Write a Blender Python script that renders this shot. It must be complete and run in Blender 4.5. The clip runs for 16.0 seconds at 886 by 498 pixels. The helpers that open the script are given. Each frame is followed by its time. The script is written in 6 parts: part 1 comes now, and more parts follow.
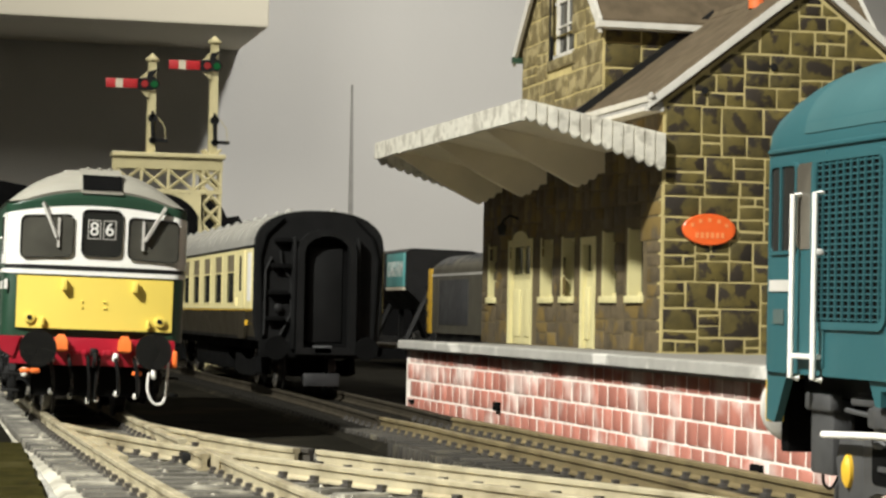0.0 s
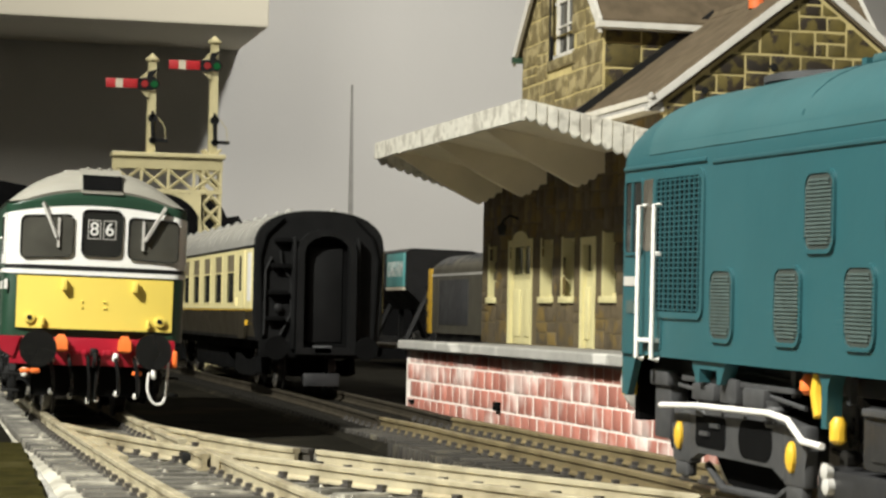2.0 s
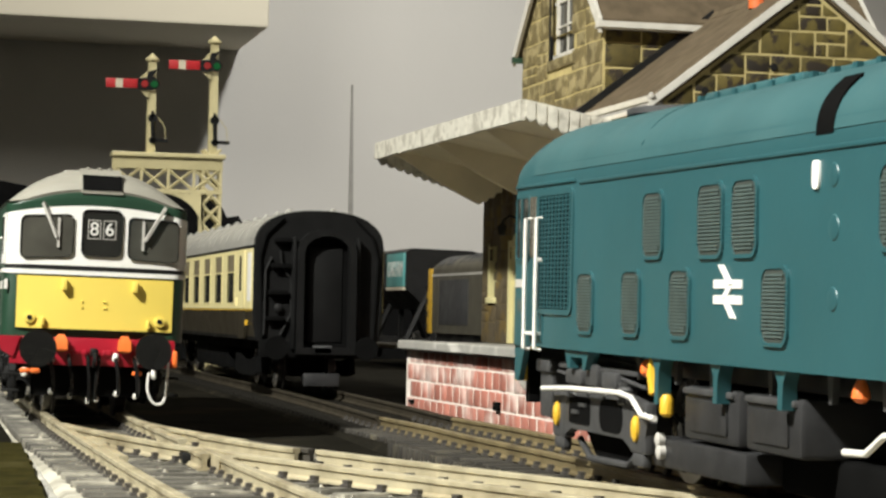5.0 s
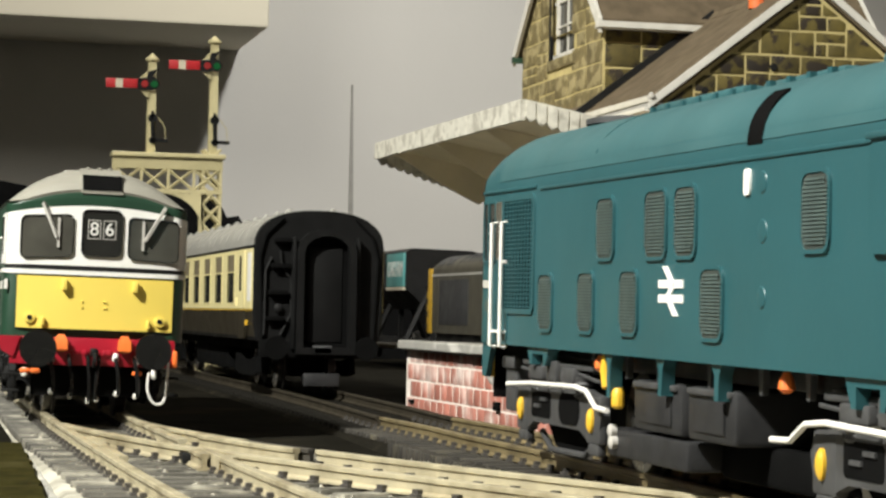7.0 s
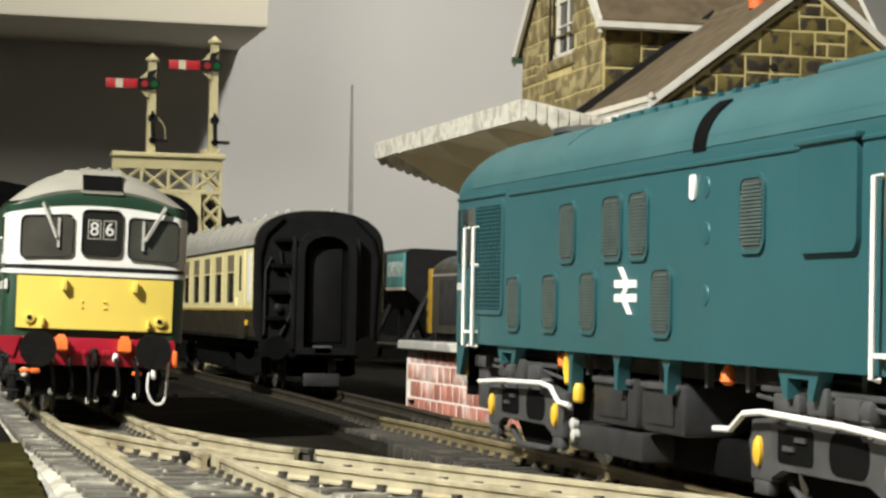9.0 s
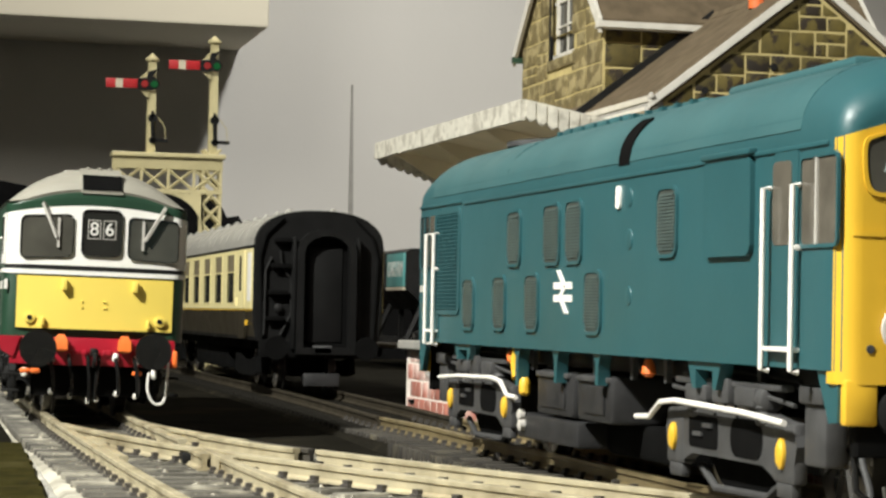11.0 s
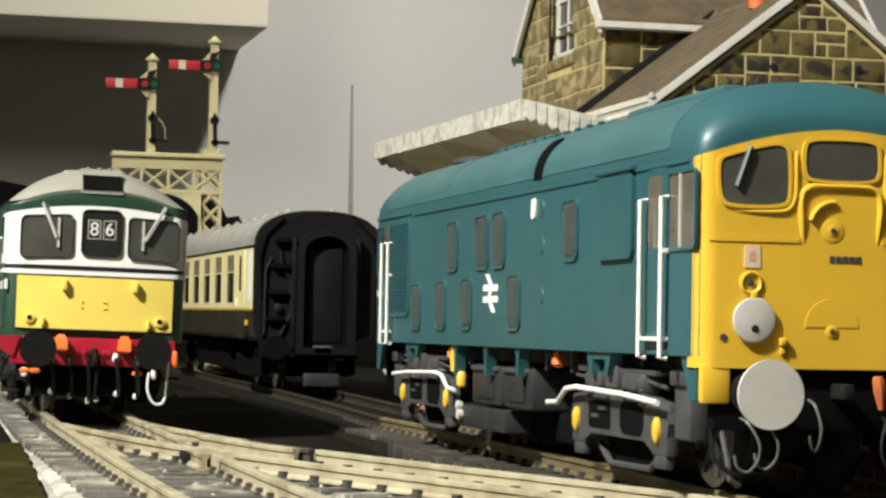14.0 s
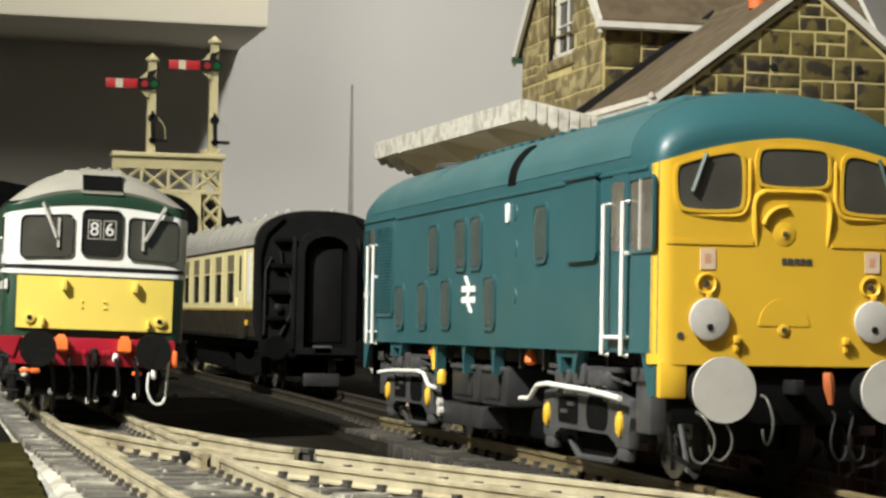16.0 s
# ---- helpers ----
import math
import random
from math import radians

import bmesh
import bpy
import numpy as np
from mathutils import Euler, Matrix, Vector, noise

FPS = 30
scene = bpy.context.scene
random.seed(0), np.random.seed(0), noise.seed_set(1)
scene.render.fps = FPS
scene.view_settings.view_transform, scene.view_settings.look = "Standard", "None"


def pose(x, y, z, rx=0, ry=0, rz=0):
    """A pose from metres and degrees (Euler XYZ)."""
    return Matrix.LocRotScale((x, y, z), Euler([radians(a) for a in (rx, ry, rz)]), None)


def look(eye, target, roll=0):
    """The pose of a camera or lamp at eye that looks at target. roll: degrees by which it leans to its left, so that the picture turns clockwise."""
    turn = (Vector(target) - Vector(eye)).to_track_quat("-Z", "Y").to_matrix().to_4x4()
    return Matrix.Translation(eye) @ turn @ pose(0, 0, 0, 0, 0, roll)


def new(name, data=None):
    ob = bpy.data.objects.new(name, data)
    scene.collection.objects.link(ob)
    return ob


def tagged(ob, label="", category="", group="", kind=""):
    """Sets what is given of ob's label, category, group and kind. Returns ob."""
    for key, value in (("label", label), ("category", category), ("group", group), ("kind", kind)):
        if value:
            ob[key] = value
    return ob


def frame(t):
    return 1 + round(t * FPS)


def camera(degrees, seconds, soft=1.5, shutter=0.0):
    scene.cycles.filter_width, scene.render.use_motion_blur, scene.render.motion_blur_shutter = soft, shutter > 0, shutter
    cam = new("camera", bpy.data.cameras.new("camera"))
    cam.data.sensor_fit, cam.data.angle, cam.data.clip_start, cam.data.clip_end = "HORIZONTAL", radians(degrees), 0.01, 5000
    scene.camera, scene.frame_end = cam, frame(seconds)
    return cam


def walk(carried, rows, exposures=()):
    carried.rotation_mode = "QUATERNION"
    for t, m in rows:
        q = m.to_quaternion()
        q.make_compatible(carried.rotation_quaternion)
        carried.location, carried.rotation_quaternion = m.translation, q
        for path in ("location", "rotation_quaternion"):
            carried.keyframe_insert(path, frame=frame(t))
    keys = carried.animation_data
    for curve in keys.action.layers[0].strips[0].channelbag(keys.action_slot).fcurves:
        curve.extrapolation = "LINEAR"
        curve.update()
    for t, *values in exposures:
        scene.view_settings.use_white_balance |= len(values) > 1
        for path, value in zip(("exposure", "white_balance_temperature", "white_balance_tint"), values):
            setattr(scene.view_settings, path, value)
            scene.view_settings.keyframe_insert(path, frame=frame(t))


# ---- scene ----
# model railway in 1:76, written in millimetres and scaled to metres
MM = 0.001
cam = camera(22.575, 16.0, soft=2.6)
CAM = Matrix.Translation((0, 0, 21.8 * MM)) @ pose(0, 0, 0, 0, 0, -13.525) @ pose(0, 0, 0, 91.709, 0, 0) @ pose(0, 0, 0, 0, 0, 1.10)
walk(cam, [(0, CAM), (16, CAM)])

# ---- light ----
world = bpy.data.worlds.new("world")
scene.world = world
world.use_nodes = True
world.node_tree.nodes["Background"].inputs[0].default_value = (1.0, 0.93, 0.80, 1)
world.node_tree.nodes["Background"].inputs[1].default_value = 0.098


def shaded_lamp(eye, target, watts, cone, blend, colour):
    data = bpy.data.lights.new("shaded_lamp_light", "SPOT")
    data.energy, data.color, data.spot_size, data.spot_blend, data.shadow_soft_size = watts, colour, radians(cone), blend, 0.03
    new("shaded_lamp_light", data).matrix_world = look(eye, target)


shaded_lamp((-0.60, -0.03, 0.78), (0.06, 0.41, 0.0), 111.0, 58, 0.9, (0.975, 0.97, 0.89))
shaded_lamp((0.34, 0.80, 0.61), (0.25, 1.42, -0.20), 18.0, 84, 1.0, (1.0, 0.975, 0.92))
# added lamp out of view, a soft fill for dark faces and back wall
fill_light = bpy.data.lights.new("unseen_fill_light", "AREA")
fill_light.shape, fill_light.size, fill_light.energy, fill_light.color = "DISK", 0.7, 11.0, (1.0, 0.95, 0.84)
new("unseen_fill_light", fill_light).matrix_world = look((-0.80, -0.40, 1.45), (0.1, 0.9, 0.1))
scene.view_settings.exposure = 0.08


# ---- materials ----
def mat(name, colour, rough=0.5, metal=0.0, vary=0.15, size=4.0, bump=0.0, bsize=0.6, grime=None, gsize=12.0, gfrom=0.55, gto=0.7, random_part=0.0, coat=0.0, island=0.0, spec=0.5):
    """size, bsize and gsize in millimetres; grime: a second colour in patches."""
    m = bpy.data.materials.new(name)
    m.use_nodes = True
    nt = m.node_tree
    b = nt.nodes["Principled BSDF"]
    b.inputs["Roughness"].default_value, b.inputs["Metallic"].default_value = rough, metal
    b.inputs["Coat Weight"].default_value, b.inputs["Specular IOR Level"].default_value = coat, spec
    where = nt.nodes.new("ShaderNodeNewGeometry").outputs["Position"] if random_part else nt.nodes.new("ShaderNodeTexCoord").outputs["Object"]

    def noise_tex(mm, detail=4):
        n = nt.nodes.new("ShaderNodeTexNoise")
        n.inputs["Scale"].default_value, n.inputs["Detail"].default_value = 1000.0 / mm, detail
        nt.links.new(where, n.inputs["Vector"])
        return n.outputs["Fac"]

    def mix(kind, fac, a, c):
        x = nt.nodes.new("ShaderNodeMix")
        x.data_type, x.blend_type = "RGBA", kind
        for sock, v in (("Factor", fac), ("A", a), ("B", c)):
            s = [i for i in x.inputs if i.name == sock and i.enabled][0]
            if isinstance(v, bpy.types.NodeSocket):
                nt.links.new(v, s)
            else:
                s.default_value = v
        return [o for o in x.outputs if o.enabled][0]

    def ramp(fac, lo, hi, p0=0.3, p1=0.7):
        r = nt.nodes.new("ShaderNodeMapRange")
        r.inputs[1].default_value, r.inputs[2].default_value, r.inputs[3].default_value, r.inputs[4].default_value = p0, p1, lo, hi
        nt.links.new(fac, r.inputs[0])
        return r.outputs[0]

    base = (*colour, 1)
    dark, light = [tuple(min(1, c * k) for c in colour) + (1,) for k in (1 - vary, 1 + vary)]
    col = mix("MIX", ramp(noise_tex(size), 0, 1), dark, light)
    if grime:
        col = mix("MIX", ramp(noise_tex(gsize, 6), 0, 1, gfrom, gto), col, (*grime, 1))
    if random_part or island:
        if island:
            src = nt.nodes.new("ShaderNodeNewGeometry").outputs["Random Per Island"]
        else:
            src = nt.nodes.new("ShaderNodeObjectInfo").outputs["Random"]
        k = random_part or island
        hsv = nt.nodes.new("ShaderNodeHueSaturation")
        nt.links.new(ramp(src, 1 - k, 1 + k, 0, 1), hsv.inputs["Value"])
        nt.links.new(col, hsv.inputs["Color"])
        col = hsv.outputs[0]
    nt.links.new(col, b.inputs["Base Color"])
    nt.links.new(ramp(noise_tex(size * 1.7), max(0.03, rough - 0.08), min(1, rough + 0.1)), b.inputs["Roughness"])
    if bump:
        bp = nt.nodes.new("ShaderNodeBump")
        bp.inputs["Strength"].default_value, bp.inputs["Distance"].default_value = 0.6, bump * MM
        nt.links.new(noise_tex(bsize), bp.inputs["Height"])
        nt.links.new(bp.outputs[0], b.inputs["Normal"])
    return m


def glass(name, tint=(0.9, 0.92, 0.9), rough=0.02):
    m = bpy.data.materials.new(name)
    m.use_nodes = True
    b = m.node_tree.nodes["Principled BSDF"]
    b.inputs["Base Color"].default_value = (*tint, 1)
    b.inputs["Transmission Weight"].default_value, b.inputs["Roughness"].default_value, b.inputs["IOR"].default_value = 1.0, rough, 1.15
    return m


BLUE = mat("rail_blue_paint", (0.020, 0.080, 0.091), 0.43, 0, 0.06, 20, 0.02, 1.2, spec=0.5)
ROOFBLUE = mat("pale_blue_roof_paint", (0.030, 0.094, 0.103), 0.44, 0, 0.10, 16, 0.03, 1.5, grime=(0.045, 0.108, 0.114), gsize=30, gfrom=0.45, gto=0.75)
GLOSSBLACK = mat("gloss_black_paint", (0.006, 0.006, 0.006), 0.28, 0, 0.2, 5)
# far sleepers carry the shade around the coach in their colour
SLEEPERX = mat("shade_dark_sleeper", (0.010, 0.009, 0.007), 0.8, 0, 0.3, 4, 0.06, 0.6, spec=0.1)
YELLOW = mat("warning_yellow_paint", (0.66, 0.40, 0.03), 0.42, 0, 0.05, 15, 0.02, 1.0)
YELLOW33 = mat("pale_yellow_paint", (0.78, 0.60, 0.115), 0.45, 0, 0.04, 15)
GREEN = mat("dark_green_paint", (0.014, 0.045, 0.025), 0.4, 0, 0.1, 10)
WHITE = mat("white_paint", (0.80, 0.79, 0.75), 0.42, 0, 0.03, 10)
PALEPINK = mat("pale_pink_panel", (0.66, 0.50, 0.36), 0.5, 0, 0.1, 2)
HOSE = mat("grey_hose", (0.08, 0.08, 0.07), 0.4, 0, 0.2, 4)
PINK = mat("faded_pink_panel", (0.62, 0.32, 0.20), 0.5, 0, 0.1, 3)
ROOFGREY = mat("pale_grey_roof_paint", (0.26, 0.248, 0.21), 0.5, 0, 0.08, 14)
RED = mat("red_beam_paint", (0.32, 0.006, 0.02), 0.45, 0, 0.1, 6)
ORANGE = mat("orange_plastic", (0.80, 0.17, 0.03), 0.45, 0, 0.1, 3)
# darker orange: the shade below the cab end put into the pipe's colour
PIPEORANGE = mat("shaded_orange_pipe", (0.42, 0.11, 0.03), 0.55, 0, 0.15, 3)
BLACK = mat("black_plastic", (0.009, 0.009, 0.009), 0.55, 0, 0.3, 5, 0.03, 0.8, spec=0.25)
MATTBLACK = mat("matt_black", (0.004, 0.004, 0.004), 0.9, 0, 0.2, 5, spec=0.05)
BOGIE = mat("bogie_dark_grey", (0.045, 0.045, 0.046), 0.6, 0, 0.25, 4, 0.05, 0.7)
WHEEL = mat("blackened_wheel", (0.03, 0.028, 0.025), 0.45, 0.3, 0.2, 3)
STEEL = mat("bright_steel_tyre", (0.5, 0.48, 0.45), 0.3, 1, 0.1, 4)
WIRE = mat("white_wire", (0.72, 0.70, 0.66), 0.4, 0, 0.04, 4)
BUFFER = mat("pale_grey_buffer", (0.55, 0.53, 0.49), 0.42, 0.2, 0.1, 5)
GRILLE = mat("grille_grey_green", (0.066, 0.094, 0.088), 0.5, 0, 0.15, 3)
DARKGL = mat("dark_glazing", (0.02, 0.02, 0.018), 0.1, 0, 0.2, 8)
CABGL = mat("cab_glazing", (0.062, 0.060, 0.050), 0.08, 0, 0.25, 9)
CREAM = mat("cream_coach_paint", (0.68, 0.60, 0.31), 0.42, 0, 0.04, 12)
VENTBACK = mat("vent_shadow_green", (0.040, 0.050, 0.044), 0.6, 0, 0.15, 3)
CHOC = mat("chocolate_coach_paint", (0.021, 0.017, 0.010), 0.5, 0, 0.15, 9, spec=0.25)
COACHROOF = mat("silver_grey_roof", (0.34, 0.33, 0.30), 0.38, 0.2, 0.08, 10)
COACHEND = mat("black_coach_end", (0.0062, 0.0062, 0.0062), 0.6, 0, 0.3, 7, 0.04, 1.0, spec=0.12)
SIGNAL = mat("cream_signal_plastic", (0.60, 0.53, 0.30), 0.45, 0, 0.06, 6)
RAIL = mat("pale_brass_rail", (0.54, 0.48, 0.33), 0.36, 0.35, 0.15, 6, 0.03, 0.8, grime=(0.20, 0.155, 0.085), gsize=10, gfrom=0.48, gto=0.72)
# far rails: shade around the coach put into the rail colour
RAILX = mat("shade_dark_rail", (0.035, 0.029, 0.020), 0.6, 0.1, 0.25, 6, 0.03, 0.8, spec=0.2)
SIDEGL = mat("grey_side_glazing", (0.10, 0.09, 0.072), 0.12, 0, 0.3, 6)
GRAIN = mat("ballast_grains", (0.30, 0.28, 0.23), 0.85, 0, 0.2, 2, island=0.75)
RAILD = mat("tarnished_rail", (0.24, 0.19, 0.10), 0.4, 0.4, 0.2, 6, 0.03, 0.8, grime=(0.11, 0.085, 0.045), gsize=13)
SLEEPER = mat("dusty_plastic_sleeper", (0.085, 0.08, 0.068), 0.55, 0, 0.25, 4, 0.08, 0.6, grime=(0.34, 0.32, 0.26), gsize=7, gfrom=0.5, gto=0.68, random_part=0.3)
SLEEPERD = mat("dark_plastic_sleeper", (0.035, 0.031, 0.025), 0.6, 0, 0.25, 4, 0.06, 0.6, grime=(0.085, 0.075, 0.05), gsize=8, random_part=0.3)
CHAIRM = mat("rail_chair_plastic", (0.05, 0.045, 0.04), 0.55, 0, 0.2, 3)
BALLAST = mat("grey_ballast_card", (0.26, 0.245, 0.20), 0.85, 0, 0.35, 2.5, 0.35, 0.9, grime=(0.50, 0.47, 0.39), gsize=12, gfrom=0.5, gto=0.62)
# foam bed and baseboard, toned down further for the shade beside the coach
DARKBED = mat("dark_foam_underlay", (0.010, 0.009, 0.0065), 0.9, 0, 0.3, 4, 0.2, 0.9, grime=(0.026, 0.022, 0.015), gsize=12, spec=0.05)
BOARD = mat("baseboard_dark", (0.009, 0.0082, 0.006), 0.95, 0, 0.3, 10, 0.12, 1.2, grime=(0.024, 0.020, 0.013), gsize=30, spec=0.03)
GRASS = mat("dark_grass_mat", (0.024, 0.021, 0.005), 0.95, 0, 0.45, 4, 0.6, 0.9, grime=(0.055, 0.048, 0.018), gsize=9, spec=0.05)
PLAT = mat("platform_card", (0.25, 0.24, 0.215), 0.6, 0, 0.10, 7, 0.05, 1.0, grime=(0.26, 0.25, 0.22), gsize=18)
LIP = mat("platform_edge_white", (0.34, 0.33, 0.30), 0.5, 0, 0.12, 5, 0.06, 0.9, grime=(0.62, 0.60, 0.55), gsize=22, gfrom=0.54, gto=0.60)
MORTARW = mat("white_mortar", (0.80, 0.72, 0.65), 0.7, 0, 0.12, 4, 0.08, 0.7)
BRICK = mat("red_brick_card", (0.42, 0.165, 0.125), 0.55, 0, 0.12, 5, 0.06, 0.8, grime=(0.80, 0.70, 0.64), gsize=16, gfrom=0.50, gto=0.72, random_part=0.22)
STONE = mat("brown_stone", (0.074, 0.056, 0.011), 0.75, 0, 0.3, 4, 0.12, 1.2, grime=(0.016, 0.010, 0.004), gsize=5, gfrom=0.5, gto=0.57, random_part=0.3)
# wing gable stone made paler, the light on that face put into colour
STONEW = mat("lit_tan_stone", (0.135, 0.105, 0.043), 0.75, 0, 0.2, 4, 0.1, 1.2, grime=(0.25, 0.205, 0.10), gsize=5, gfrom=0.5, gto=0.56, random_part=0.15)
# track-side mortar darkened, with the canopy's shade put into its colour
MORTARD = mat("canopy_shade_mortar", (0.10, 0.075, 0.036), 0.8, 0, 0.15, 5, 0.08, 1.0)
STONEP = mat("mottled_stone", (0.082, 0.061, 0.032), 0.75, 0, 0.3, 4, 0.1, 1.2, grime=(0.13, 0.086, 0.022), gsize=11, gfrom=0.50, gto=0.56, random_part=0.25)
MORTAR = mat("cream_mortar", (0.42, 0.345, 0.15), 0.8, 0, 0.15, 5, 0.08, 1.0)
ROOFB = mat("brown_roof_card", (0.102, 0.078, 0.050), 0.75, 0, 0.22, 5, 0.1, 0.8, grime=(0.125, 0.094, 0.062), gsize=7, spec=0.15)
BARGE = mat("grey_white_bargeboard", (0.54, 0.52, 0.47), 0.5, 0, 0.08, 6, grime=(0.45, 0.43, 0.38), gsize=9)
CANOPY = mat("brushed_white_canopy", (0.58, 0.555, 0.48), 0.6, 0, 0.14, 3, 0.12, 1.5, grime=(0.38, 0.355, 0.30), gsize=4, gfrom=0.50, gto=0.60, random_part=0.12)
CANUNDER = mat("canopy_underside_cream", (0.70, 0.62, 0.45), 0.7, 0, 0.08, 14, 0.05, 1.5)
TANK = mat("tank_black_grey", (0.020, 0.020, 0.021), 0.55, 0, 0.25, 4, 0.05, 0.7, spec=0.35)
JOINERY = mat("cream_joinery", (0.60, 0.54, 0.28), 0.55, 0, 0.06, 6)
PLASTER = mat("painted_plaster", (0.66, 0.646, 0.609), 0.9, 0, 0.03, 120, 0.1, 3)
BEAMW = mat("cream_beam_paint", (0.80, 0.745, 0.60), 0.85, 0, 0.03, 90)
SCENERY = mat("black_scenery", (0.007, 0.007, 0.007), 0.95, 0, 0.3, 20, 0.6, 5, spec=0.05)
GREYTAPE = mat("grey_strip", (0.30, 0.29, 0.27), 0.8, 0, 0.1, 8)
SIGRED = mat("signal_red", (0.48, 0.02, 0.025), 0.5, 0, 0.08, 3)
SIGWHITE = mat("signal_white", (0.62, 0.55, 0.42), 0.5, 0, 0.05, 3)
SIGGREEN = mat("signal_green_lens", (0.01, 0.10, 0.03), 0.2, 0, 0.1, 3)
SIGREDL = mat("signal_red_lens", (0.30, 0.03, 0.03), 0.2, 0, 0.1, 3)
BLINDM = mat("brown_window_blind", (0.14, 0.115, 0.07), 0.6, 0, 0.15, 6)
STRIPM = mat("pale_grey_strip", (0.36, 0.35, 0.32), 0.85, 0, 0.1, 8)
GREYLOCO = mat("faded_brown_grey", (0.074, 0.068, 0.050), 0.55, 0, 0.15, 9)
TEAL = mat("teal_board", (0.13, 0.40, 0.39), 0.55, 0, 0.08, 9)
TERRA = mat("orange_terracotta", (0.62, 0.13, 0.03), 0.6, 0, 0.1, 3)
SIGNM = mat("orange_enamel_sign", (0.72, 0.11, 0.02), 0.4, 0, 0.08, 5)
SIGNTXT = mat("pale_orange_lettering", (0.74, 0.24, 0.08), 0.5, 0, 0.05, 5)


# ---- mesh helpers ----
class Shape:
    """A bmesh in millimetres with simple solids to add."""

    def __init__(self):
        self.bm = bmesh.new()

    def box(self, x0, x1, y0, y1, z0, z1, bevel=0.0, taper=None):
        vs = [self.bm.verts.new((x, y, z)) for z in (z0, z1) for y in (y0, y1) for x in (x0, x1)]
        if taper:
            cx, cy = (x0 + x1) / 2, (y0 + y1) / 2
            for v in vs[4:]:
                v.co.x, v.co.y = cx + (v.co.x - cx) * taper, cy + (v.co.y - cy) * taper
        fs = [self.bm.faces.new([vs[i] for i in q]) for q in ((0, 2, 3, 1), (4, 5, 7, 6), (0, 1, 5, 4), (2, 6, 7, 3), (0, 4, 6, 2), (1, 3, 7, 5))]
        if bevel:
            es = list({e for f in fs for e in f.edges})
            bmesh.ops.bevel(self.bm, geom=es, offset=bevel, segments=2, affect="EDGES", profile=0.5)
        return self

    def prism(self, pts, axis, a, b):
        """A closed outline, in the two other axes in their order, drawn along axis from a to b."""
        def at(p, v):
            return {"x": (v, p[0], p[1]), "y": (p[0], v, p[1]), "z": (p[0], p[1], v)}[axis]
        lo = [self.bm.verts.new(at(p, a)) for p in pts]
        hi = [self.bm.verts.new(at(p, b)) for p in pts]
        n = len(pts)
        self.bm.faces.new(lo), self.bm.faces.new(hi[::-1])
        for i in range(n):
            self.bm.faces.new((lo[i], hi[i], hi[(i + 1) % n], lo[(i + 1) % n]))
        return self

    def loft(self, rings, close=True, caps=True):
        """Rings of points of equal number, joined one to the next."""
        vr = [[self.bm.verts.new(p) for p in r] for r in rings]
        n = len(vr[0])
        for a, b in zip(vr, vr[1:]):
            for i in range(n if close else n - 1):
                self.bm.faces.new((a[i], b[i], b[(i + 1) % n], a[(i + 1) % n]))
        if caps:
            self.bm.faces.new(vr[0]), self.bm.faces.new(vr[-1][::-1])
        return self

    def lathe(self, centre, axis, prof, n=20):
        """prof: (radius, distance along axis) pairs."""
        rings = []
        for r, d in prof:
            ring = []
            for i in range(n):
                c, s = max(r, 0.01) * math.cos(2 * math.pi * i / n), max(r, 0.01) * math.sin(2 * math.pi * i / n)
                o = {"x": (d, c, s), "y": (c, d, s), "z": (c, s, d)}[axis]
                ring.append([centre[j] + o[j] for j in range(3)])
            rings.append(ring)
        return self.loft(rings)

    def tube(self, pts, r, n=8):
        """A round bar along a line of points, its section carried along without twist."""
        rings = []
        pts = [Vector(p) for p in pts]
        u = None
        for i, p in enumerate(pts):
            d = (pts[min(i + 1, len(pts) - 1)] - pts[max(i - 1, 0)]).normalized()
            if u is None:
                u = d.cross(Vector((0.3, 0.2, 1)) if abs(d.z) < 0.9 else Vector((1, 0.1, 0)))
            u = (u - d * u.dot(d)).normalized()
            w = d.cross(u)
            rings.append([p + r * (u * math.cos(2 * math.pi * k / n) + w * math.sin(2 * math.pi * k / n)) for k in range(n)])
        return self.loft(rings)

    def bar(self, p, q, w, d=None):
        """A square bar from p to q."""
        return self.tube([p, q], w * 0.707, 4)


def curved(pts, k=5):
    """A smooth line through points."""
    ps = [Vector(p) for p in pts]
    out = []
    for i in range(len(ps) - 1):
        a, b, c, d = ps[max(i - 1, 0)], ps[i], ps[i + 1], ps[min(i + 2, len(ps) - 1)]
        for j in range(k):
            t = j / k
            out.append(0.5 * (2 * b + (c - a) * t + (2 * a - 5 * b + 4 * c - d) * t * t + (3 * b - a - 3 * c + d) * t ** 3))
    return out + [ps[-1]]


def mesh_of(name, shape, material, smooth=35):
    bm = shape.bm if isinstance(shape, Shape) else shape
    bmesh.ops.recalc_face_normals(bm, faces=bm.faces)
    for v in bm.verts:
        v.co *= MM
    if smooth:
        for f in bm.faces:
            f.smooth = True
        for e in bm.edges:
            if len(e.link_faces) == 2 and e.calc_face_angle(0) > radians(smooth):
                e.smooth = False
    me = bpy.data.meshes.new(name)
    bm.to_mesh(me)
    bm.free()
    me.materials.append(material)
    return me


def part(name, shape, material, parent=None, label="", at=(0, 0, 0), smooth=35):
    ob = new(name, mesh_of(name, shape, material, smooth))
    ob.location = [c * MM for c in at]
    ob.parent = parent
    return tagged(ob, label)


